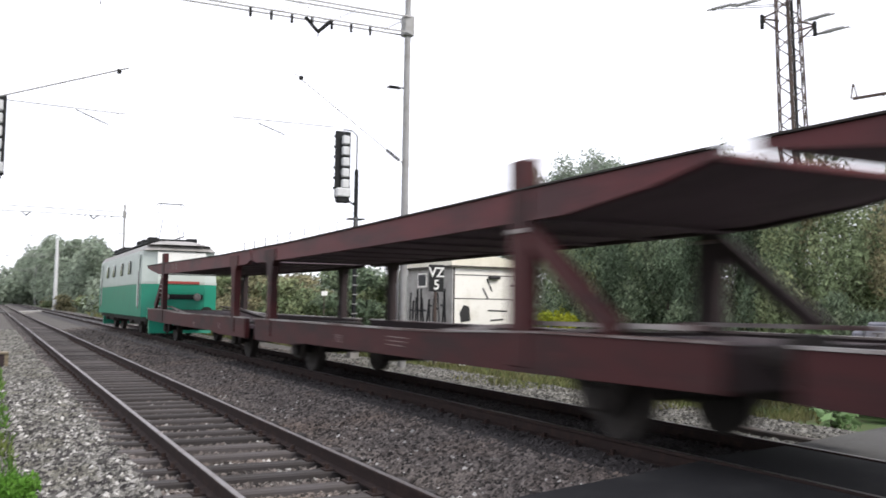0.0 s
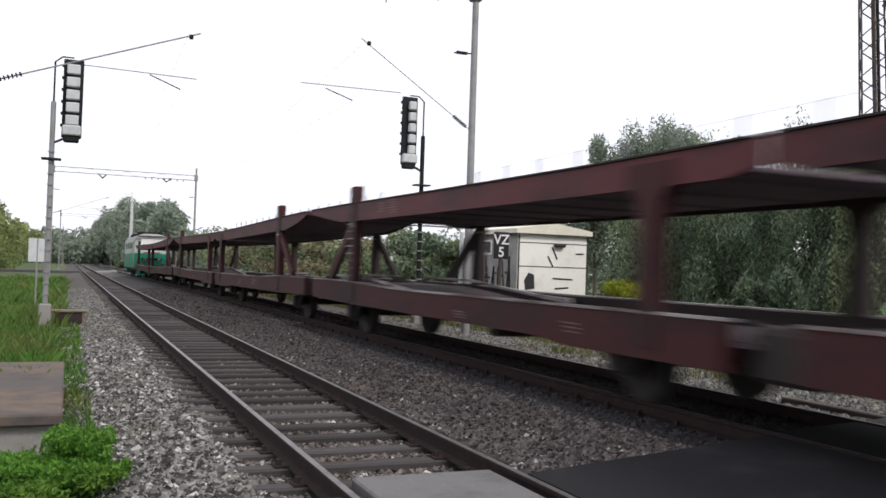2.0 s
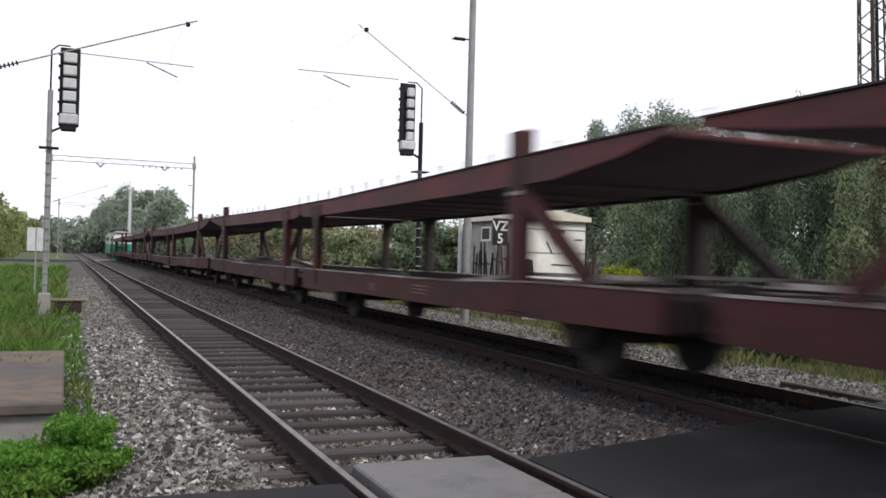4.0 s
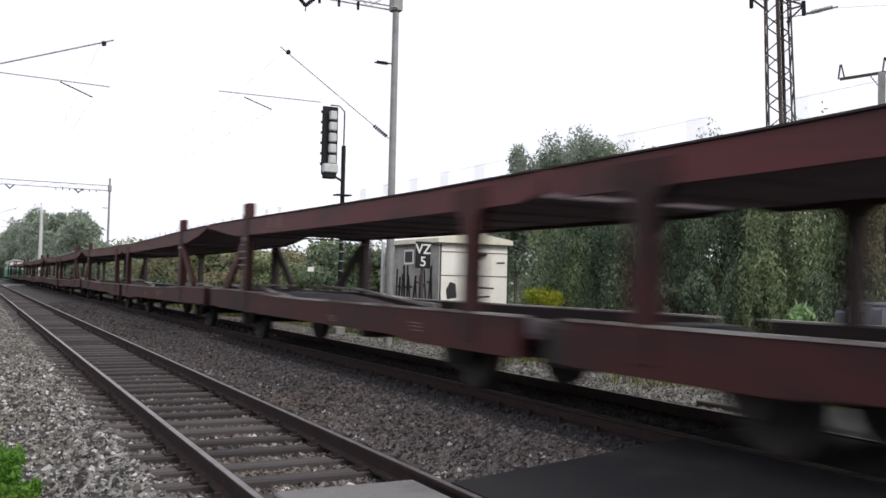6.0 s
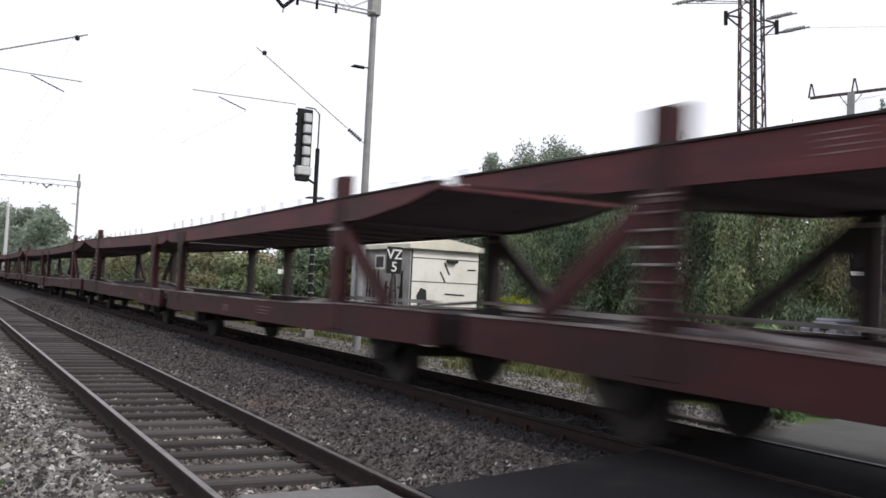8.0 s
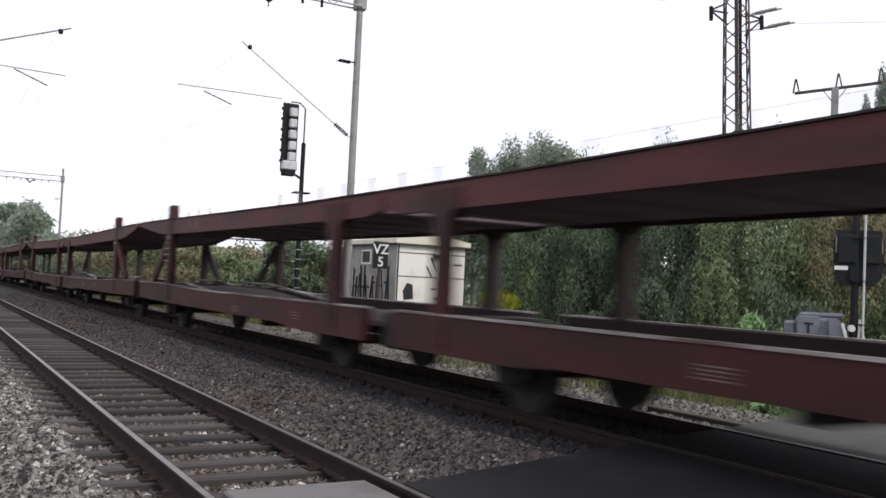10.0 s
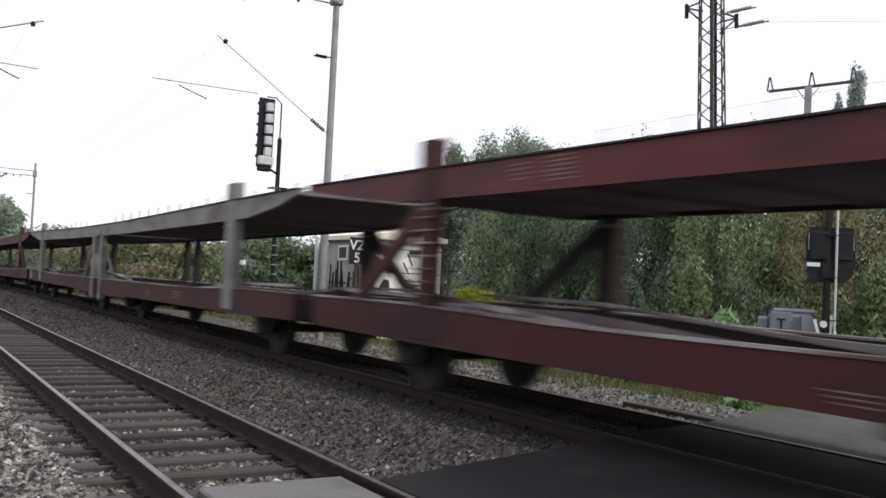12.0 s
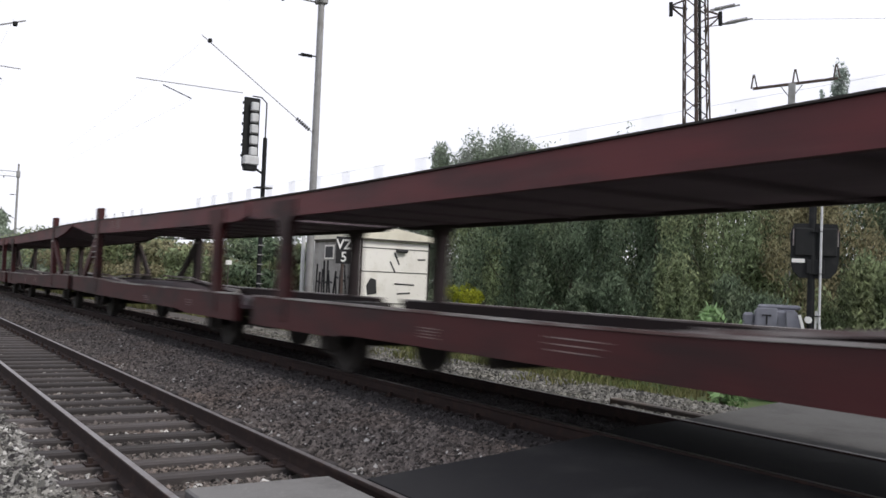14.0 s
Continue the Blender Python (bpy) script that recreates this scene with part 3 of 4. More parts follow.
        for y in (e * 3.1, e * 6.0):
            for s in (-1, 1):
                wheel(s * 0.75, y, 0.6, bogie)
        for s in (-1, 1):
            for y in (e * 3.1, e * 6.0):
                part("axle_box", box(s * 1.15 - 0.12, s * 1.15 + 0.12, y - 0.2, y + 0.2, 0.42, 0.78, None, 0.04), UNDER, bogie)
    # roof gear and pantographs, the rear one raised
    for s in (-1, 1):
        part("roof_walk", box(s * 0.95 - 0.1, s * 0.95 + 0.1, -6.2, 6.2, 3.84, 3.9), DARK_STEEL, lo, "dark walkway along the roof")
        for y in (-5.6, -3.9, -2.6, 2.6, 3.9, 5.6):
            part("resistor_box", box(s * 0.8 - 0.2, s * 0.8 + 0.2, y - 0.3, y + 0.3, 3.9, 4.1, None, 0.03), DARK_STEEL, lo)
    for y in (-2.3, -0.8, 0.7, 2.2):
        part("roof_box", box(-0.45, 0.45, y - 0.45, y + 0.45, 3.85, 4.08, None, 0.05), ROOF_GREY, lo)
    for y in (-3.4, -1.5, 0.0, 1.5, 3.4):
        part("insulator", rod((0.5, y, 3.85), (0.5, y, 4.2), 0.07, None, 8), OXIDE_DARK, lo)
    part("roof_line", rod((0.5, -5.6, 4.2), (0.5, 5.6, 4.2), 0.025, None, 6), DARK_STEEL, lo)
    for e, up in ((-1, 1.0), (1, 0.0)):
        y = e * 5.0
        frame_ob = part("pantograph_base", box(-0.6, 0.6, y - 0.8, y + 0.8, 3.98, 4.05), DARK_STEEL, lo)
        z = 4.15 + up * 1.45
        mid = 4.1 + up * 0.75
        reach = 0.9 if up else 1.1
        for s in (-1, 1):
            for k in (-1, 1):
                part("pantograph_arm", rod((s * 0.5, y + k * 0.3, 4.05), (s * 0.45, y + k * reach, mid + 0.05), 0.012, None, 6), DARK_STEEL, lo)
                part("pantograph_arm", rod((s * 0.45, y + k * reach, mid + 0.05), (s * 0.4, y + k * 0.15, z), 0.008, None, 6), DARK_STEEL, lo)
        part("contact_strip", beam((-0.5, y, z + 0.03), (0.5, y, z + 0.03), 0.2, 0.025), DARK_STEEL, lo)
        for s in (-1, 1):
            part("strip_horn", rod((s * 0.5, y, z + 0.03), (s * 0.68, y, z - 0.12), 0.012, None, 6), DARK_STEEL, lo)
    return lo


loco = locomotive()


# ---- overhead line: portals with masts, beam, brackets and wires ----
def portal(y, near):
    lab = "grey steel overhead-line portal spanning both tracks" if near else "distant grey overhead-line portal over the tracks"
    p = thing("catenary_portal", pose(0, y, 0), lab, "catenary portal", "overhead line portals")
    xl, xr, zb = -4.6, 7.42, 9.35
    for x in (xl, xr):
        bm = rod((x, 0, -0.3), (x, 0, zb + 0.9), 0.115, None, 14, 0.085)
        m = part("mast", bm, MAST_STEEL, p, "round tapered grey steel mast")
        part("foundation", box(x - 0.35, x + 0.35, -0.35, 0.35, -0.5, -0.12, None, 0.03), CONCRETE, m)
        part("clamp", box(x - 0.15, x + 0.15, -0.15, 0.15, zb - 0.3, zb + 0.28, None, 0.03), MAST_STEEL, m)
    for dz in (-0.22, 0.22):
        for dy in (-0.16, 0.16):
            part("chord", beam((xl, dy, zb + dz), (xr, dy, zb + dz), 0.035, 0.035), MAST_STEEL, p)
    n = 16
    step = (xr - xl) / n
    for k in range(n):
        xa = xl + k * step
        for dy in (-0.16, 0.16):
            z0, z1 = (zb - 0.22, zb + 0.22) if k % 2 else (zb + 0.22, zb - 0.22)
            part("lattice_bar", rod((xa, dy, z0), (xa + step, dy, z1), 0.008, None, 5), MAST_STEEL, p)
    for cx, sgn in ((0.1, -1), (4.17, 1)):
        mx = xl if sgn < 0 else xr
        root = (mx - sgn * 0.08, 0, 5.5)
        head = (cx, 0, 7.62 if sgn > 0 else 7.2)
        part("bracket_tube", rod(root, head, 0.013 if sgn > 0 else 0.018, None, 8), MAST_STEEL, p, "slanting bracket tube")
        part("bracket_clamp", box(cx + sgn * 0.22 - 0.05, cx + sgn * 0.22 + 0.05, -0.05, 0.05, head[2] - 0.17, head[2] - 0.06, None, 0.02), DARK_STEEL, p)
        d = Vector(head) - Vector(root)
        bm = bmesh.new()
        for k in range(7):
            q = Vector(root) + d * (0.04 + 0.018 * k)
            rod(q - d * 0.004, q + d * 0.004, 0.055, bm, 10)
        part("insulator", bm, DARK_STEEL, p, "dark ribbed insulator")
        reg = cx - 1.55 if sgn > 0 else cx - 0.05
        part("registration_tube", rod((mx - sgn * 2.1, 0, 6.3 if sgn > 0 else 6.12), (reg, 0, 6.28 if sgn > 0 else 6.07), 0.012, None, 6), MAST_STEEL, p)
        xd = cx - 0.9 if sgn > 0 else cx - 1.15
        part("steady_arm", rod((xd, 0, 6.2 if sgn > 0 else 6.06), (xd + 0.72, 0, 5.96 if sgn > 0 else 5.78), 0.014, None, 6), DARK_STEEL, p)
        # top insulated arm and the hanging V
        part("top_arm", rod((mx, 0, 7.6), (mx - sgn * 0.6, 0, 7.56), 0.02, None, 6), DARK_STEEL, p)
        bm = bmesh.new()
        for k in range(6):
            xx = mx - sgn * (0.22 + 0.055 * k)
            rod((xx, 0, 7.58), (xx - sgn * 0.025, 0, 7.58), 0.05, bm, 10)
        part("insulator", bm, DARK_STEEL, p)
        vx = 4.82 if sgn > 0 else -0.6
        for s in (-1, 1):
            part("hanger", rod((vx, 0, 8.8), (vx + s * 0.36, 0, 9.15), 0.05, None, 8), DARK_STEEL, p, "dark insulator hanging in a V")
        part("hanger_tail", rod((vx, 0, 8.65), (vx, 0, 8.82), 0.015, None, 6), DARK_STEEL, p)
    for k in range(7):
        part("beam_insulator", rod((3.0 + 0.55 * k, 0, zb - 0.42), (3.0 + 0.55 * k, 0, zb - 0.2), 0.04, None, 8), DARK_STEEL, p)
    return p


first_portal = portal(22.6, True)
far_portal = portal(85.0, False)
far_portal.location.x = 0.42
for y in (172, 258, 344):
    copy_thing(far_portal, pose(0.4, y, 0))


def wire(name, pts, r, label, mat=None):
    bm = bmesh.new()
    rings = []
    for x, y, z in pts:
        rings.append([bm.verts.new((x + r * math.cos(a), y + r * math.cos(a), z + r * math.sin(a))) for a in (0.5, 2.6, 4.7)])
    for a, b in zip(rings[:-1], rings[1:]):
        for k in range(3):
            bm.faces.new((a[k], a[(k + 1) % 3], b[(k + 1) % 3], b[k]))
    return tagged(link(name, bm, mat or WIRE), label, "wire", "overhead wires")


def sagging(y0, y1, x, z, sag, n=8):
    return [(x, y0 + (y1 - y0) * i / n, z - sag * 4 * (i / n) * (1 - i / n)) for i in range(n + 1)]


for cx, zc in ((-0.3, 5.76), (4.0, 5.94)):
    for y0, y1 in ((22.6, 85), (85, 172), (172, 258), (258, 344)):
        wire("catenary_wire", sagging(y0, y1, cx + 0.15, zc + 1.45, 0.9), 0.0022, "thin sagging carrier wire over the track")
        wire("contact_wire", [(cx, y0, zc), (cx, y1, zc)], 0.0022, "thin straight contact wire over the track")


# ---- railway signals, seen from behind ----
PALE_PANEL = material("pale_signal_backplate", (0.55, 0.56, 0.57), 0.5, spots=(((0.4, 0.4, 0.4), 4, 0.5, 0.7, 0.6),))


def railway_signal(x, y, side, label, foot):
    """A tall five-lamp head on a slim post; side: where the post stands beside the head."""
    s = thing("railway_signal", pose(x, y, 0), label, "railway signal", "railway signals")
    z0, z1 = 4.93, 7.11
    bm = box(-0.26, 0.26, -0.03, 0.03, z0, z1, None, 0.02)
    hd = part("backboard", bm, DARK_STEEL, s, "dark upright signal board")
    for k in range(5):
        zb = z1 - 0.16 - k * 0.35
        part("lamp_case", box(-0.17 if side < 0 else -0.06, 0.17, -0.2, -0.03, zb - 0.27, zb, None, 0.025), PALE_PANEL, hd, "pale rear case of a signal lamp")
        part("lamp_hood", rod((-0.05, 0.03, zb - 0.13), (-0.05, 0.3, zb - 0.15), 0.12, None, 12), DARK_STEEL, hd)
    part("wiring_box", box(-0.24, 0.24, -0.22, 0.05, z0 + 0.06, z0 + 0.34, None, 0.03), PALE_PANEL, hd)
    part("foot_box", box(-0.2, 0.2, -0.16, 0.1, z0 - 0.12, z0 + 0.06, None, 0.03), DARK_STEEL, hd)
    for k in range(6):
        zz = z0 + 0.3 + 0.33 * k
        part("edge_stud", box(-0.3, -0.25, -0.03, 0.03, zz, zz + 0.08), DARK_STEEL, hd)
    px = side * 0.48
    part("post", rod((px, 0, foot), (px, 0, 5.9), 0.07, None, 12), MAST_STEEL if side < 0 else DARK_STEEL, s, "slim round post")
    part("thin_post", rod((px, 0, 5.9), (px, 0, 7.0), 0.025, None, 8), DARK_STEEL, s)
    part("hoop", rod((px, 0, 7.0), (side * 0.3, 0, 7.16), 0.02, None, 8), DARK_STEEL, s)
    part("hoop", rod((side * 0.3, 0, 7.16), (0, 0, 7.16), 0.02, None, 8), DARK_STEEL, s)
    part("bracket", beam((px, 0, 4.75), (side * 0.1, 0, 4.95), 0.06, 0.06), DARK_STEEL, s)
    part("step", box(px - 0.25, px + 0.25, -0.2, 0.2, 4.3, 4.34), DARK_STEEL, s)
    part("base", box(px - 0.16, px + 0.16, -0.16, 0.16, foot - 0.3, foot + 0.35, None, 0.03), CONCRETE, s, "pale concrete post base")
    for k in range(14):
        part("rung", box(px - 0.09, px + 0.09, -0.1, -0.06, foot + 0.6 + 0.3 * k, foot + 0.63 + 0.3 * k), MAST_STEEL, s)
    return s


railway_signal(-2.73, 27.0, -1, "tall railway signal with five pale lamp cases beside the grass", 0.0)
railway_signal(7.2, 27.0, 1, "tall railway signal with five pale lamp cases beyond the train", -0.2)

trough = thing("timber_step", pose(-2.7, 27.3, -0.1), "low timber step at the foot of the signal", "step")
WOOD = material("weathered_grey_timber", (0.2, 0.165, 0.115), 0.85, spots=(((0.1, 0.08, 0.06), 3, 0.45, 0.65, 0.7),), stretch=(1, 6, 6), bump=0.2)
part("tread", box(-0.35, 0.55, -0.25, 0.25, 0.22, 0.28, None, 0.01), WOOD, trough)
# solid near-black block in place of the shaded hollow under the tread
part("shade_fill", box(-0.3, 0.5, -0.2, 0.2, -0.15, 0.22), SHADE_DARK, trough, "dark box that stands for the shade below the tread")
for sx in (-0.3, 0.5):
    part("leg", box(sx - 0.05, sx + 0.05, -0.22, 0.22, -0.2, 0.22), WOOD, trough)

# white marker sign beside the grass
sign = thing("trackside_sign", pose(-3.72, 36, -0.3), "plain grey back of a trackside sign on a post", "sign")
part("post", rod((0, 0, 0), (0, 0, 2.6), 0.03, None, 8), MAST_STEEL, sign)
part("plate", box(-0.3, 0.3, -0.015, 0.015, 1.75, 2.6, None, 0.008), PALE_PANEL, sign)


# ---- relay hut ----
# one sheet in two tones: end wall's sun, side walls' shade put into colour
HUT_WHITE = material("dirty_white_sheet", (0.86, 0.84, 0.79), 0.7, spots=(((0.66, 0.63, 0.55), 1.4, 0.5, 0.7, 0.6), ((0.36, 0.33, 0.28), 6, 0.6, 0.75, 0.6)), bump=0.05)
HUT_SHADE_GREY = material("grimy_shaded_sheet", (0.36, 0.35, 0.33), 0.75, spots=(((0.2, 0.19, 0.18), 1.8, 0.42, 0.65, 0.8), ((0.5, 0.49, 0.46), 4, 0.58, 0.7, 0.5)), bump=0.05)
HUT_ROOF = material("cream_roof_sheet", (0.72, 0.69, 0.58), 0.7, spots=(((0.55, 0.51, 0.4), 2, 0.45, 0.7, 0.5),))
SEAM = material("dark_seam", (0.05, 0.045, 0.04), 0.8)
SPRAY = material("dark_spray_paint", (0.03, 0.03, 0.032), 0.6)
SIGN_BLACK = material("black_sign_enamel", (0.012, 0.012, 0.013), 0.4)
SIGN_WHITE = material("white_sign_paint", (0.75, 0.75, 0.73), 0.5)


def lettering(text, size, m, mat, parent):
    cu = bpy.data.curves.new("letters", "FONT")
    cu.body, cu.size, cu.extrude, cu.align_x, cu.offset = text, size, 0.006, "CENTER", 0.012 * size
    tmp = new("letters_outline", cu)
    me = bpy.data.meshes.new_from_object(tmp)
    bpy.data.objects.remove(tmp)
    me.materials.clear()
    me.materials.append(mat)
    ob = new("letter", me)
    ob.parent = parent
    ob.matrix_local = m
    return ob


def relay_hut():
    x0, x1, y0, y1, ze = 10.72, 13.3, 26.0, 29.6, 2.88
    h = thing("relay_hut", pose(0, 0, 0), "small white metal relay hut with graffiti on its track side", "hut")
    part("side_wall", box(x0, x0 + 0.08, y0 + 0.08, y1, -0.35, ze), HUT_SHADE_GREY, h, "grimy side wall with graffiti, greyed for its shade")
    part("side_wall", box(x1 - 0.08, x1, y0 + 0.08, y1, -0.35, ze), HUT_SHADE_GREY, h)
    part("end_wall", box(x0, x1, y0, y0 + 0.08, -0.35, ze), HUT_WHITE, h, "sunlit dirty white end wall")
    part("end_wall", box(x0 + 0.08, x1 - 0.08, y1 - 0.08, y1, -0.35, ze), HUT_SHADE_GREY, h)
    xm = (x0 + x1) / 2
    bm = bmesh.new()
    a = [bm.verts.new((x, y0 - 0.1, z)) for x, z in ((x0 - 0.12, ze), (x1 + 0.12, ze), (x1 + 0.12, ze + 0.18), (xm, ze + 0.4), (x0 - 0.12, ze + 0.18))]
    b = [bm.verts.new((v.co.x, y1 + 0.1, v.co.z)) for v in a]
    bm.faces.new(a), bm.faces.new(b[::-1])
    for i in range(5):
        j = (i + 1) % 5
        bm.faces.new((a[j], a[i], b[i], b[j]))
    bmesh.ops.recalc_face_normals(bm, faces=bm.faces[:])
    part("roof", bm, HUT_ROOF, h, "low cream gabled roof")
    part("eave_seam", box(x0 - 0.13, x1 + 0.13, y0 - 0.13, y0 - 0.1, ze - 0.02, ze + 0.03), SEAM, h)
    part("eave_seam", box(x0 - 0.15, x0 - 0.12, y0 - 0.1, y1 + 0.1, ze - 0.02, ze + 0.03), SEAM, h)
    for z in (2.6, 1.83, 0.8):
        part("wall_seam", box(x0 + 0.02, x1 - 0.02, y0 - 0.008, y0, z, z + 0.03), SEAM, h)
    part("corner_strip", box(x0 - 0.012, x0 + 0.04, y0 - 0.012, y0, -0.3, ze), SEAM, h)
    part("corner_strip", box(x1 - 0.04, x1 + 0.012, y0 - 0.012, y0, -0.3, ze), SEAM, h)
    part("lamp", box(12.0, 12.4, y0 - 0.16, y0, 2.5, 2.62, None, 0.03), SPRAY, h, "small dark lamp on the end wall")
    for (xa, za), (xb, zb) in (((11.95, 2.5), (12.15, 2.1)), ((11.8, 2.2), (12.0, 1.85)), ((12.0, 1.47), (12.75, 1.45)), ((12.1, 1.14), (12.6, 1.18)), ((12.85, 2.3), (13.15, 2.31))):
        part("spray_stroke", beam((xa, y0 - 0.006, za), (xb, y0 - 0.006, zb), 0.01, 0.05), SPRAY, h)
    part("spray_patch", prism([(0, 0), (0.34, 0.05), (0.3, 0.5), (0.1, 0.56), (-0.05, 0.3)], 0, 0.01), SPRAY, h).matrix_local = Matrix.Translation((11.0, y0 - 0.006, 1.08)) @ Matrix.Rotation(-math.pi / 2, 4, "Z")
    # graffiti on the track side: plain upright and slanting strokes
    rng = random.Random(5)
    for k in range(13):
        y = 26.5 + k * 0.235
        za = 0.75 + rng.random() * 0.3
        zb = 1.75 + rng.random() * 0.45
        part("spray_stroke", beam((x0 - 0.005, y, za), (x0 - 0.005, y + rng.uniform(-0.18, 0.18), zb), 0.01, 0.07 + rng.random() * 0.05, up=(1, 0, 0)), SPRAY, h)
        if k % 2:
            part("spray_stroke", beam((x0 - 0.007, y - 0.12, za + 0.6), (x0 - 0.007, y + 0.2, za + 0.66), 0.01, 0.07), SPRAY, h)
    w = part("window_frame", box(x0 - 0.03, x0, 27.95, 28.7, 2.22, 2.72, None, 0.01), HUT_WHITE, h)
    part("pane", box(x0 - 0.036, x0 - 0.028, 28.03, 28.62, 2.28, 2.66), SPRAY, w)
    return h


relay_hut()
board = thing("designation_board", pose(9.8, 25.4, 0), "black enamel board with white letters VZ 5 on a dark post", "sign")
part("plate", box(-0.26, 0.26, -0.02, 0.01, 2.04, 2.88, None, 0.008), SIGN_BLACK, board)
part("post", rod((0, 0.05, -0.35), (0, 0.05, 2.8), 0.05, None, 10), RUST_STEEL, board)
for text, zt in (("VZ", 2.5), ("5", 2.11)):
    lettering(text, 0.43, Matrix.Translation((0, -0.026, zt)) @ Matrix.Rotation(math.pi / 2, 4, "X"), SIGN_WHITE, board)
duct = thing("cable_duct", pose(10.55, 30.2, 0), "pale upright cable ducts beside the hut", "duct")
for dx, top_z in ((0.0, 3.05), (0.36, 3.4)):
    part("pipe", rod((dx, 0, -0.35), (dx, 0, top_z), 0.075, None, 10), PALE_PANEL, duct)
far_mast = thing("concrete_mast", pose(7.0, 163.0, -0.3), "pale tapered concrete mast beside the distant line", "mast")
part("shaft", rod((0, 0, 0), (0, 0, 12.1), 0.34, None, 12, 0.22), PALE_PANEL, far_mast)
marker = thing("marker_plate", pose(9.46, 35.0, -0.34), "small white marker plate on a thin stake beyond the track", "marker")
part("stake", rod((0, 0, 0), (0, 0, 2.3), 0.02, None, 8), RUST_STEEL, marker)
part("plate", box(-0.13, 0.13, -0.03, -0.015, 2.28, 2.46, None, 0.006), SIGN_WHITE, marker)


# ---- lattice tower with switches, line pole ----
def lattice_tower():
    lean = Matrix.Rotation(radians(-2.0), 4, Vector((0.737, 0.678, 0)))
    t = thing("lattice_tower", Matrix.Translation((23.97, 23.73, -0.3)) @ lean @ pose(0, 0, 0, 0, 0, -42), "rusty steel lattice tower carrying high-voltage line switches", "tower")
    H, w0, w1 = 16.0, 0.53, 0.38
    def leg(k, z):
        w = w0 + (w1 - w0) * z / H
        return Vector(((1, 1, -1, -1)[k] * w, (1, -1, -1, 1)[k] * w, z))
    for k in range(4):
        part("leg", beam(leg(k, 0), leg(k, H), 0.06, 0.06), RUST_STEEL, t)
    n = 22
    for i in range(n):
        for k in range(4):
            a, b = leg(k, i * H / n), leg((k + 1) % 4, (i + 1) * H / n)
            if (i + k) % 2:
                a, b = leg((k + 1) % 4, i * H / n), leg(k, (i + 1) * H / n)
            part("lattice_bar", beam(a, b, 0.042, 0.042), RUST_STEEL, t)
    part("cable_pipe", rod((0, -0.1, 0), (0, -0.1, H), 0.075, None, 10), RUST_STEEL, t, "dark pipe running up the tower")
    part("cable_pipe", rod((0.16, 0.1, 0), (0.16, 0.1, H), 0.06, None, 10), DARK_STEEL, t)
    for s, z in ((-1, 12.9), (1, 12.45), (-1, 14.4), (1, 14.4)):
        a, b, c = (s * 0.3, 0, z - 0.55), (s * 0.95, 0, z + 0.05), (s * 0.3, 0, z + 0.3)
        for p, q in ((a, b), (b, c), ((s * 0.3, 0, z - 0.1), b)):
            part("bracket_bar", beam(p, q, 0.06, 0.06), RUST_STEEL, t)
        part("switch_block", box(s * 0.92 - 0.07, s * 0.92 + 0.07, -0.07, 0.07, z - 0.35, z + 0.2, None, 0.02), DARK_STEEL, t)
    for dx, dz in ((-1.5, 13.55), (-2.4, 13.5), (1.05, 12.75), (1.5, 12.2), (-1.2, 14.3), (1.4, 14.4)):
        bm = bmesh.new()
        for k in range(7):
            u = (k - 3) * 0.11
            rod((dx + u, 0, dz + 0.02 * k), (dx + u + 0.08, 0, dz + 0.02 * k + 0.01), 0.075, bm, 8)
        rod((dx - 0.5, 0, dz - 0.02), (dx + 0.6, 0, dz + 0.13), 0.035, bm, 6)
        part("insulator", bm, MAST_STEEL, t, "grey ribbed insulator string")
        part("insulator_arm", beam((0, 0, dz - 0.15), (dx, 0, dz - 0.02), 0.025, 0.025), RUST_STEEL, t)
    return t


lattice_tower()

line_pole = thing("line_pole", pose(26.95, 22.0, -0.55, 0, 0, -52), "grey line pole with a crossarm and three insulators", "utility pole")
part("shaft", box(-0.2, 0.06, -0.14, 0.14, 0.1, 10.3, None, 0.02), MAST_STEEL, line_pole)
part("crossarm", beam((-1.5, 0, 10.15), (1.55, 0, 10.45), 0.1, 0.1), RUST_STEEL, line_pole)
for s in (-1, 1):
    part("strut", beam((-0.1, 0, 9.7), (s * 0.4 - 0.1, 0, 10.25), 0.03, 0.03), RUST_STEEL, line_pole)
for dx in (-1.45, 0.05, 1.5):
    bm = rod((dx - 0.1, 0, 10.3 + dx * 0.1), (dx - 0.03, 0, 10.85 + dx * 0.1), 0.032, None, 8)
    rod((dx + 0.12, 0, 10.3 + dx * 0.1), (dx + 0.0, 0, 10.85 + dx * 0.1), 0.028, bm, 8)
    part("insulator", bm, RUST_STEEL, line_pole)

# ---- crossing warning light, machine cabinet and barrier stand ----
warn = thing("crossing_signal", pose(11.5, 10.0, -0.1, 0, 0, -40), "dark rear of a level-crossing warning light on a grey post", "crossing signal")
part("post", rod((-0.05, 0, 0), (-0.05, 0, 4.2), 0.065, None, 12), DARK_STEEL, warn, "dark round post")
part("cable_pipe", rod((0.08, -0.08, 0.2), (0.08, -0.08, 4.1), 0.021, None, 10), PALE_PANEL, warn, "pale pipe clipped along the post")
for k in range(5):
    part("clip", box(-0.1, 0.1, -0.1, -0.06, 0.6 + 0.75 * k, 0.62 + 0.75 * k), DARK_STEEL, warn)
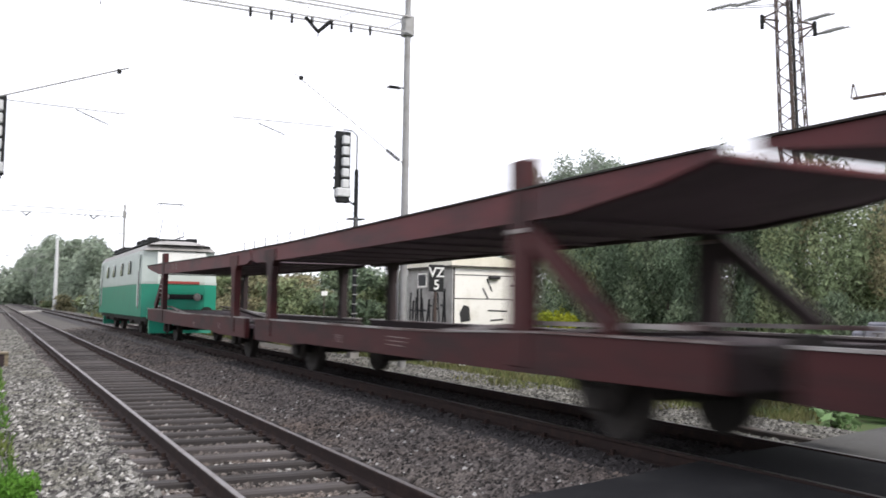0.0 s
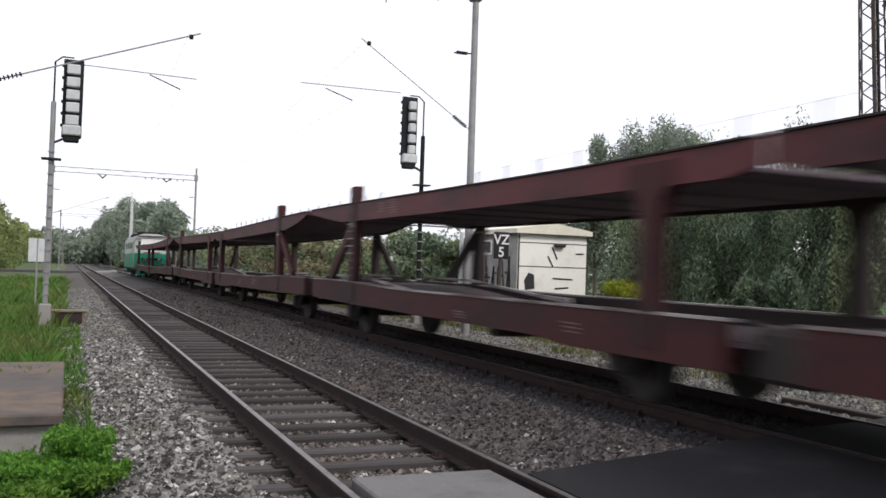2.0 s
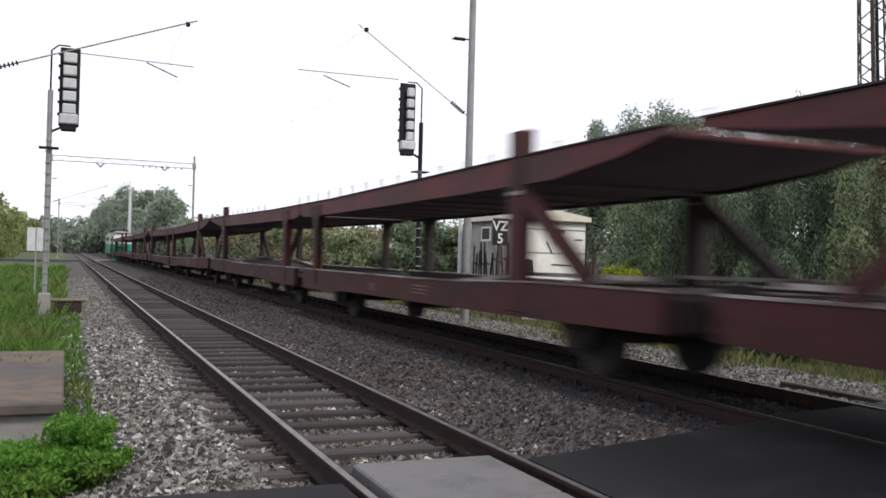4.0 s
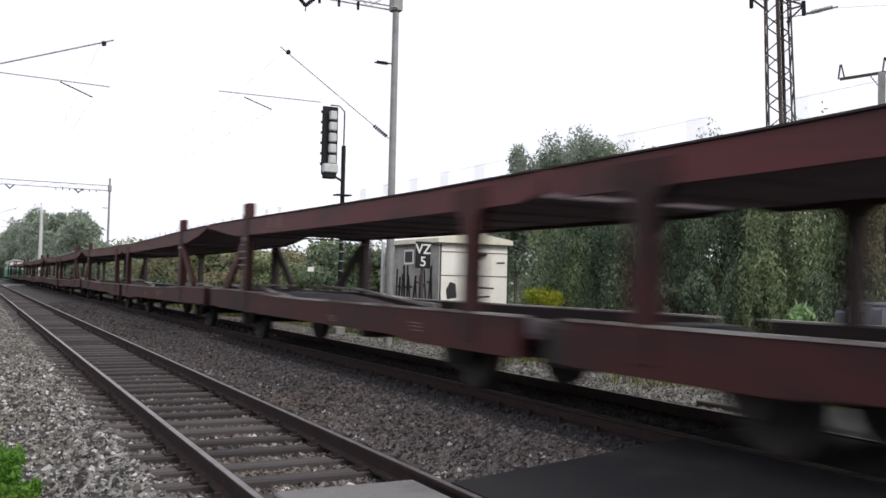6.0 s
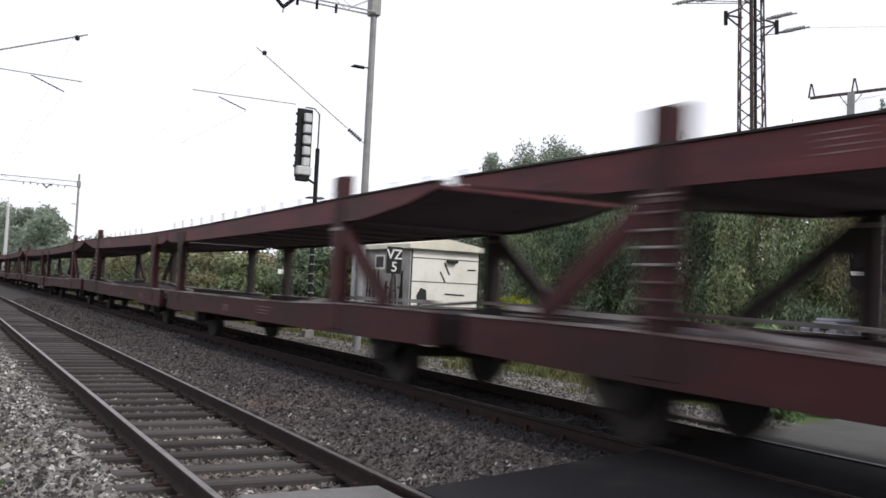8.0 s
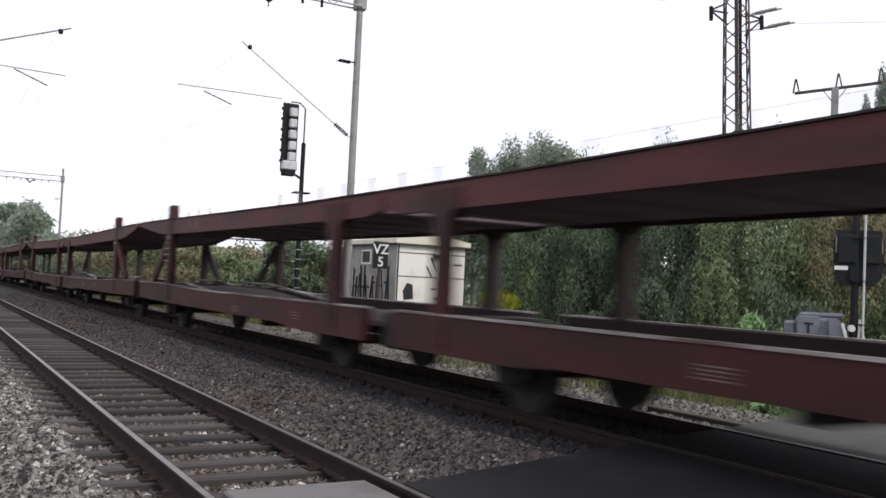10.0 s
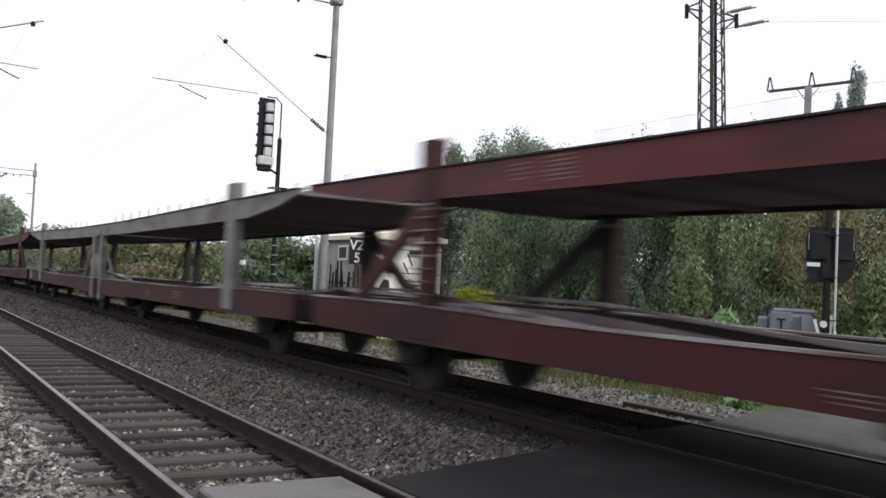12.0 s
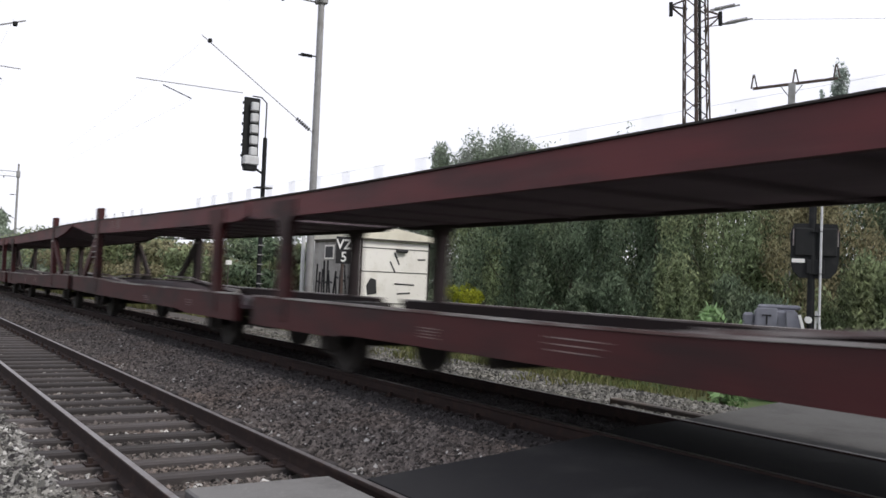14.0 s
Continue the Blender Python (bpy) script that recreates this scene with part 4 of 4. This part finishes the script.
bm = prism([(-0.4, 2.3), (-0.36, 2.14), (-0.25, 2.03), (0.25, 2.03), (0.36, 2.14), (0.4, 2.3), (0.42, 2.82), (0.36, 3.0), (-0.36, 3.0), (-0.42, 2.82)], -0.03, 0.03)
bmesh.ops.rotate(bm, matrix=Matrix.Rotation(math.pi / 2, 3, "Z"), verts=bm.verts)
plate = part("backboard", bm, DARK_STEEL, warn, "dark rounded backboard")
for s in (-1, 1):
    part("lamp_case", box(s * 0.2 - 0.16, s * 0.2 + 0.16, -0.07, -0.03, 2.42, 2.92, None, 0.018), DARK_STEEL, plate)
    part("lamp_hood", rod((s * 0.2, 0.03, 2.66), (s * 0.2, 0.3, 2.64), 0.14, None, 12), DARK_STEEL, plate)
    part("edge_strip", box(s * 0.38 - 0.009, s * 0.38 + 0.009, -0.045, -0.03, 2.6, 2.9), STRIP, plate, "pale reflecting edge strip")
part("lower_lamp", box(-0.16, 0.16, -0.06, -0.03, 2.1, 2.36, None, 0.015), DARK_STEEL, plate)
part("pale_label", box(-0.4, -0.18, -0.045, -0.03, 2.3, 2.37), SIGN_WHITE, warn)

SLAB = material("brown_stained_concrete", (0.085, 0.074, 0.068), 0.9, spots=(((0.15, 0.105, 0.075), 0.5, 0.47, 0.6, 0.9), ((0.05, 0.048, 0.05), 1.2, 0.5, 0.68, 0.8)), bump=0.2, bump_scale=40)
GREY_CAB = material("light_grey_cabinet_paint", (0.2, 0.205, 0.24), 0.5, spots=(((0.13, 0.13, 0.15), 3, 0.5, 0.7, 0.6),))
cab = thing("barrier_machine", pose(11.35, 10.6, -0.15, 0, 0, -50), "light grey crossing machine cabinet with a letter T plate", "machine cabinet")
part("body", box(-0.42, 0.3, -0.25, 0.3, 0.0, 1.5, None, 0.05), GREY_CAB, cab)
part("side_box", box(-0.62, -0.42, -0.16, 0.2, 1.12, 1.42, None, 0.04), GREY_CAB, cab)
part("lid", box(-0.36, 0.36, -0.22, 0.27, 1.5, 1.58, None, 0.03), GREY_CAB, cab)
part("skirt", box(-0.38, 0.28, -0.27, -0.25, 0.1, 1.02), DARK_STEEL, cab, "dark lower front of the cabinet")
tp = part("plate", box(-0.4, -0.04, -0.28, -0.25, 1.1, 1.52, None, 0.01), GREY_CAB, cab, "grey plate with a letter T")
lettering("T", 0.26, Matrix.Translation((-0.22, -0.286, 1.22)) @ Matrix.Rotation(math.pi / 2, 4, "X"), SIGN_BLACK, tp)
arm_bm = bmesh.new()
prism([(0.1, 1.48), (0.24, 1.5), (0.34, 1.38), (0.46, 0.85), (0.2, 0.8), (0.12, 1.2)], -0.2, 0.1, arm_bm)
bmesh.ops.transform(arm_bm, matrix=Matrix(((0, 1, 0, 0), (1, 0, 0, -0.18), (0, 0, 1, 0), (0, 0, 0, 1))), verts=arm_bm.verts)
bmesh.ops.recalc_face_normals(arm_bm, faces=arm_bm.faces[:])
part("drive_arm", arm_bm, GREY_CAB, cab, "bent grey drive arm")
part("arm_edge", beam((0.32, -0.4, 1.42), (0.48, -0.4, 0.82), 0.03, 0.05), SIGN_WHITE, cab, "white edge of the drive arm")
part("pivot", rod((0.47, -0.42, 1.34), (0.47, -0.2, 1.34), 0.06, None, 14), SIGN_WHITE, cab, "pale round pivot cap")
for xa, xb in ((0.6, 0.57), (0.6, 0.86)):
    part("stay", beam((xa, -0.3, 1.5), (xb, -0.3, 0.3), 0.035, 0.04), SIGN_WHITE, cab, "white slanting stay")

kerb = thing("kerb_stone", pose(6.68, 8.3, -0.3), "pale concrete kerb lying in the weeds beyond the tracks", "kerb")
part("stone", box(-0.07, 0.07, -1.1, 1.6, 0.0, 0.3, None, 0.015), SLAB, kerb)

# ---- concrete slab and clump by the near verge ----
slab = thing("concrete_slab", pose(-3.34, 11.7, -0.32), "stained concrete slab lying in the grass beside the track", "concrete slab")
part("slab_top", box(-0.68, 0.68, -2.2, 2.6, 0.3, 0.42, None, 0.02), SLAB, slab)
part("slab_wall", box(-0.6, 0.6, -2.1, 2.5, 0.0, 0.3), CONCRETE, slab)


# ---- plants ----
def plant(kind, x, y, height, width, mat, seed, label, leaf=0.09, count=6000, lumps=14, trunk=True, hang=0.3, z=-0.32, low=0.12, depth=None, category="bush", group="", slender=1.0, slim=0.42):
    rng = random.Random(seed)
    p = thing(kind, pose(x, y, z), label, category, group)
    depth = depth or width
    blobs = []
    for k in range(lumps):
        f = rng.random()
        zz = height * (low + (0.93 - low) * f)
        spread = (1 - 0.75 * max(0, f - 0.35)) if category == "bush" else math.sin(math.pi * (0.18 + 0.72 * f))
        a, r = rng.random() * 6.28, rng.random() ** 0.5 * 0.5
        s = rng.uniform(0.16, 0.3)
        blobs.append((math.cos(a) * r * width * spread, math.sin(a) * r * depth * spread, zz, s * width * 0.8 * slender, s * depth * 0.8 * slender, s * height * rng.uniform(0.4, 0.75) / slender ** 0.6))
    bm = rod((0, 0, 0), (0, 0, height * 0.75), max(0.03, height * 0.013), None, 8, 0.012)
    stem = part("trunk" if category == "tree" else "stem", bm, BARK, p)
    for k in range(0, lumps, 2):
        b = blobs[k]
        part("limb", rod((0, 0, height * 0.12 + 0.3 * b[2]), b[:3], max(0.012, height * 0.005), None, 5, 0.006), BARK, p)
    leaf_cloud("crown", blobs, count, leaf, mat, p, seed, hang=hang, slim=slim)
    return p


hedge = "tall willow scrub with narrow green leaves behind the tracks"
R = random.Random(11)
# scrub behind the far road and the hut, by bearing and distance from the crossing
for az, dist, ht, wd, mat, n in ((35.0, 31, 4.2, 3.6, LEAF, 7000), (37, 27, 4.6, 3.8, LEAF_DARK, 8000), (38.5, 32, 6.3, 5.0, LEAF, 8000), (40.5, 26, 4.6, 4.2, LEAF_DARK, 8000), (43, 30, 6.2, 5.0, LEAF, 9000), (45.5, 25, 4.8, 3.8, LEAF_DARK, 8000), (47.5, 30, 6.0, 4.6, LEAF_DRY, 8000), (49.5, 24, 4.8, 3.8, LEAF, 9000), (52, 28, 5.8, 4.4, LEAF_DARK, 9000), (54.5, 24, 4.6, 3.8, LEAF_DRY, 8000), (57, 27, 5.6, 4.5, LEAF, 9000), (60, 26, 5.5, 4.5, LEAF_DARK, 7000), (46.5, 21, 2.5, 1.1, LEAF, 3000), (42, 20, 2.0, 2.2, LEAF_DARK, 5000), (51, 19, 2.2, 2.0, LEAF_DARK, 5000), (58, 19, 2.6, 2.4, LEAF, 6000)):
    a = radians(az)
    plant("bush", -2.6 + math.sin(a) * dist, math.cos(a) * dist, ht, wd, mat, int(az * 10), hedge if mat is not LEAF_DRY else "yellowing willow scrub behind the tracks", leaf=0.066, count=int(n * 2.2), lumps=34, hang=0.75, slender=0.58, slim=0.3, group="scrub behind the tracks")
for az, dist, ht, wd, mat, n in ((9, 75, 4.6, 9, LEAF, 5000), (11.5, 62, 4.2, 7, LEAF_DRY, 5000), (14, 55, 4.0, 6.5, LEAF, 6000), (16.5, 48, 3.6, 6, LEAF_DRY, 6000), (19, 44, 3.8, 6, LEAF, 6000), (21.5, 40, 3.4, 5, LEAF_DARK, 6000), (24.5, 42, 3.6, 5, LEAF, 6000)):
    a = radians(az)
    plant("bush", -2.6 + math.sin(a) * dist, math.cos(a) * dist, ht, wd, mat, int(az * 10) + 3, "wide green bushes along the line", leaf=0.14, count=n, lumps=16, hang=0.3, group="scrub behind the tracks")
yl = plant("flower_clump", 11.55, 21.2, 2.1, 1.5, leaf_material("yellow_flowering_weeds", (0.32, 0.34, 0.03), (0.12, 0.2, 0.03)), 77, "yellow flowering weeds beside the hut", leaf=0.05, count=3500, lumps=12, hang=-0.3, category="bush")
plant("flower_clump", 10.2, 42.0, 1.5, 3.0, leaf_material("pale_yellow_weeds", (0.3, 0.3, 0.05), (0.14, 0.2, 0.03)), 78, "yellow flowering weeds along the line", leaf=0.08, count=2500, lumps=12, hang=-0.3)

for az, dist, ht, wd, n in ((30.4, 66, 9.4, 6.5, 6000), (32.0, 64, 11.6, 4.6, 5000), (34.7, 66, 12.2, 5.5, 7000), (36.1, 67, 12.9, 6, 8000), (37.5, 66, 12.4, 5.5, 7000), (39.6, 70, 10.6, 6, 5000)):
    a = radians(az)
    plant("tree", -2.6 + math.sin(a) * dist, math.cos(a) * dist, ht, wd, LEAF_FAR_HAZE, int(az * 10), "rounded dark green tree behind the scrub", leaf=0.12, count=n * 3, lumps=30, category="tree", low=0.3, group="trees behind the scrub")
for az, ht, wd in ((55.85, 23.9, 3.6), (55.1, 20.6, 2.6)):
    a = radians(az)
    plant("poplar_tree", -2.6 + math.sin(a) * 92, math.cos(a) * 92, ht, wd * 0.8, LEAF_POPLAR_HAZE, int(az * 10), "slender pointed poplar in the distance, paled for haze", leaf=0.2, count=8000, lumps=26, category="tree", low=0.1)

# thin saplings whose tops stand above the scrub
for az, ht in ((39.6, 6.9), (40.7, 6.7), (45.4, 6.6), (46.3, 7.0), (48.9, 7.4), (49.6, 7.0), (50.4, 7.6)):
    a = radians(az)
    plant("sapling", -2.6 + math.sin(a) * 30, math.cos(a) * 30, ht, 1.0, LEAF_DARK, int(az * 10) + 5, "thin sparse sapling rising out of the scrub", leaf=0.075, count=420, lumps=14, category="tree", low=0.45, hang=0.2, group="saplings in the scrub")

# woods along the right-hand side of the line, far ahead
for k in range(27):
    y = 150 + k * 19
    x = 12.4 + R.uniform(-0.6, 1.2)
    ht = min(1.8 + 0.062 * y, 15.6 + 0.016 * y) + R.uniform(-1.0, 1.2)
    plant("tree", x, y, ht, 9, LEAF_FAR_HAZE, 300 + k, "broad leafy tree in the woods beside the line", leaf=0.4, count=4500, lumps=24, category="tree", low=0.08, depth=20, group="woods beside the line")
for k in range(8):
    y = 95 + k * 22
    plant("bush", 10.5 + R.uniform(-0.5, 2), y, 3.2 + R.uniform(-0.5, 0.8), 6, LEAF_DRY if k % 3 == 0 else LEAF, 400 + k, "yellow-green bushes at the foot of the woods", leaf=0.22, count=3000, lumps=12, group="scrub behind the tracks")
# left side hedge
for k in range(7):
    y = 85 + k * 32
    plant("tree" if k % 2 else "bush", -11.5 - k * 0.6 + R.uniform(-1.5, 1), y, 6.0 + R.uniform(0, 2.5) + k * 0.5, 9, LEAF_SUN, 500 + k, "leafy hedge tree on the grassy side of the line", leaf=0.3, count=4000, lumps=18, category="tree", low=0.06, depth=16, group="hedge on the grassy side")

# low distant woods that close the view behind scrub and hut
RW = random.Random(31)
lumps_far = []
for k in range(90):
    a = radians(7 + 58 * k / 89 + RW.uniform(-0.6, 0.6))
    dd = RW.uniform(84, 104)
    hh = RW.uniform(2.2, 4.2)
    lumps_far.append((-2.6 + math.sin(a) * dd, math.cos(a) * dd, hh * 0.75 - 0.3, 2.6, 2.6, hh * 0.7))
far_woods = tagged(leaf_cloud("far_woods", lumps_far, 46000, 0.28, LEAF_FAR_HAZE, None, 91), "low distant belt of trees behind the scrub", "woods", kind="stuff")

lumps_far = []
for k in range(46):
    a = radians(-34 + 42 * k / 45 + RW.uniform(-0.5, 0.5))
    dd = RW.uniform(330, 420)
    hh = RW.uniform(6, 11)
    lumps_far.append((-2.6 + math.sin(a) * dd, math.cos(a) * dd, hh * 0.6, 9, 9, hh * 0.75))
tagged(leaf_cloud("horizon_woods", lumps_far, 30000, 1.1, LEAF_FAR_HAZE, None, 92), "tree belt at the end of the line, paled for haze", "woods", kind="stuff")

for z, y1 in ((12.05, 6.0),):
    wire("power_line", [(24.6, 23.2, z), (33.0, 23.2 - (23.2 - y1) * 0.42, z + 0.1), (45.0, y1, z + 1.2)], 0.006, "thin power line leaving the lattice tower")

# round herb clump by the slab, and tufts
plant("herb_clump", -2.5, 7.6, 0.55, 0.72, LEAF_BRIGHT, 601, "bright green leafy weed clump at the ballast edge", leaf=0.026, count=11000, lumps=44, low=0.05, hang=-0.2, category="bush", z=-0.3)
plant("herb_clump", -3.0, 7.3, 0.45, 0.9, LEAF_BRIGHT, 602, "low green weeds beside the slab", leaf=0.024, count=8000, lumps=40, low=0.05, hang=-0.2, category="bush", z=-0.3)
plant("herb_clump", 9.15, 10.0, 1.6, 0.9, leaf_material("pale_fresh_leaves", (0.27, 0.4, 0.2), (0.2, 0.32, 0.13)), 603, "pale green large-leaved plant by the road", leaf=0.1, count=420, lumps=12, hang=-0.2, category="bush")


def grass_patch(name, rects, count, tall, mat, seed, label):
    """Thin upright blades over (x0, x1, y0, y1) rectangles."""
    rng = np.random.default_rng(seed)
    area = np.array([(b - a) * (d - c) for a, b, c, d in rects])
    pick = rng.choice(len(rects), count, p=area / area.sum())
    q = np.array(rects)[pick]
    x = q[:, 0] + (q[:, 1] - q[:, 0]) * rng.random(count)
    y = q[:, 2] + (q[:, 3] - q[:, 2]) * rng.random(count)
    z = np.interp(x, [p[0] for p in PROFILE], [p[1] for p in PROFILE]) - 0.02
    clump = 0.45 + 0.9 * (0.5 + 0.5 * np.sin(x * 2.1 + np.sin(y * 0.9) * 2) * np.sin(y * 1.3))
    h = tall * (0.4 + 0.8 * rng.random(count)) * clump
    a = rng.random(count) * 6.283
    w = 0.006 + 0.008 * rng.random(count) + 0.0007 * y
    lean = rng.normal(size=(count, 2)) * 0.35 * h[:, None]
    dx, dy = np.cos(a) * w, np.sin(a) * w
    p = np.stack([np.stack([x - dx, y - dy, z], 1), np.stack([x + dx, y + dy, z], 1), np.stack([x + lean[:, 0] * 0.4 + dx * 0.7, y + lean[:, 1] * 0.4 + dy * 0.7, z + h * 0.6], 1), np.stack([x + lean[:, 0], y + lean[:, 1], z + h], 1)], 1).reshape(-1, 3)
    i = np.arange(count)[:, None] * 4
    f = np.concatenate([i + [0, 1, 2], i + [0, 2, 3]], 1).reshape(-1, 3)
    return tagged(mesh_ob(name, p.tolist(), f.tolist(), mat), label, "grass", kind="stuff")


grass_patch("grass_verge", [(-6.5, -2.9, 12.9, 26), (-5.5, -3.9, 6.6, 13)], 26000, 0.34, GRASS, 21, "bright green tall grass beside the near track")
grass_patch("grass_field", [(-16, -2.75, 26, 80)], 42000, 0.5, GRASS, 22, "bright green grass field along the line")
grass_patch("grass_tufts", [(-3.0, -2.35, 8, 30)], 5000, 0.16, GRASS, 23, "short grass tufts at the ballast edge")
grass_patch("weed_strip", [(8.3, 10.5, 11.0, 40), (9.5, 13, 11.5, 20), (7.2, 8.3, 12, 13.5), (7.0, 8.0, 16, 19)], 9000, 0.24, GRASS_DRY, 24, "uneven weeds beyond the far track")
grass_patch("far_weeds", [(7.5, 14, 40, 110)], 12000, 0.6, GRASS_DRY, 25, "rough grass strip beside the far track")


# ---- sleepers and loose stones ----
sleeper_bm = box(-1.25, 1.25, -0.095, 0.095, -0.32, -0.165, None, 0.02)
sleeper_mesh = bpy.data.meshes.new("sleeper")
sleeper_bm.to_mesh(sleeper_mesh)
sleeper_bm.free()
sleeper_mesh.materials.append(SLEEPER)
# far-track sleepers take the strip's near-black colour, shade of the train included
oily_shade_sleeper_mesh = sleeper_mesh.copy()
oily_shade_sleeper_mesh.materials.clear()
oily_shade_sleeper_mesh.materials.append(OILY_SHADE)
plate_bm = box(-0.17, 0.17, -0.08, 0.08, -0.172, -0.15)
for dx in (-0.12, 0.12):
    box(dx - 0.022, dx + 0.022, -0.022, 0.022, -0.16, -0.1, plate_bm)
plate_mesh = bpy.data.meshes.new("rail_plate")
plate_bm.to_mesh(plate_mesh)
plate_bm.free()
plate_mesh.materials.append(RAIL_SIDE)
SPACING = 0.675
RS = random.Random(4)
for k in range(190):
    y = 7.24 + k * SPACING
    for track, cx, z, ok in ((near_track, NEAR_X, 0.0, True), (far_track, FAR_X, FAR_Z, 1.5 < y - 6 < 60)):
        if not ok:
            continue
        ob = new("sleeper", sleeper_mesh if track is near_track else oily_shade_sleeper_mesh)
        ob.parent = track
        ob.matrix_local = pose(cx + RS.uniform(-0.03, 0.03), y + RS.uniform(-0.02, 0.02), z + RS.uniform(-0.008, 0.004), 0, 0, RS.uniform(-0.6, 0.6))
        for sx in (-0.75, 0.75):
            if y < 45:
                pl = new("rail_plate", plate_mesh)
                pl.parent = ob
                pl.matrix_local = pose(sx, 0, 0)

rng = np.random.default_rng(8)


def scatter(n, x0, x1, y0, y1, power=1.0):
    """Places on the ballast, denser towards y0, none on the sleepers' tops."""
    x = x0 + (x1 - x0) * rng.random(n)
    y = y0 + (y1 - y0) * rng.random(n) ** power
    keep = y > np.array([road_edge(v) for v in x]) + 0.05
    x, y = x[keep], y[keep]
    z = np.interp(x, [p[0] for p in PROFILE], [p[1] for p in PROFILE]) + 0.012
    for cx in (NEAR_X, FAR_X):
        phase = np.abs(((y - 7.24 + SPACING / 2) % SPACING) - SPACING / 2)
        on = (np.abs(x - cx) < 1.27) & (phase < 0.145)
        inner = np.abs(np.abs(x - cx) - 0.75) < 0.08
        drop = on & (rng.random(len(x)) > 0.16)
        keep = ~drop & ~inner
        x, y, z = x[keep], y[keep], z[keep]
    return np.stack([x, y, z], 1)


bed = thing("ballast_stones", pose(0, 0, 0), "loose grey crushed stones of the track ballast", "ballast", kind="stuff")
# near-black stones: train's shade in their colour below it, plain dark on the verge
for nm, args, size, mat, seed in (("stones", (31000, 1.3, 2.8, 6, 26, 1.5), 0.038, STONE, 1), ("stones", (26000, -1.3, 1.3, 6, 30, 1.6), 0.03, STONE, 2), ("stones", (30000, -3.0, -1.2, 6, 26, 1.6), 0.044, STONE_PALE, 3), ("stones", (20000, 2.72, 5.5, 6, 24, 1.3), 0.034, STONE_DARK_SHADE, 4), ("stones", (26000, 5.2, 8.8, 8, 30, 1.5), 0.044, STONE_PALE, 5), ("stones", (26000, -1.3, 7, 24, 60, 1.6), 0.045, STONE, 6), ("stones", (10000, -3, -1.25, 23, 60, 1.5), 0.05, STONE_PALE, 7), ("stones", (2600, -3.0, -1.2, 6, 22, 1.6), 0.05, STONE_WHITE, 8), ("stones", (7000, -3.0, -1.2, 6, 24, 1.6), 0.048, STONE_DARK_SHADE, 9), ("stones", (1500, -1.2, 2.4, 6.4, 24, 1.6), 0.035, STONE_WHITE, 10)):
    tagged(stones(nm, scatter(*args), size, mat, bed, seed), kind="stuff")


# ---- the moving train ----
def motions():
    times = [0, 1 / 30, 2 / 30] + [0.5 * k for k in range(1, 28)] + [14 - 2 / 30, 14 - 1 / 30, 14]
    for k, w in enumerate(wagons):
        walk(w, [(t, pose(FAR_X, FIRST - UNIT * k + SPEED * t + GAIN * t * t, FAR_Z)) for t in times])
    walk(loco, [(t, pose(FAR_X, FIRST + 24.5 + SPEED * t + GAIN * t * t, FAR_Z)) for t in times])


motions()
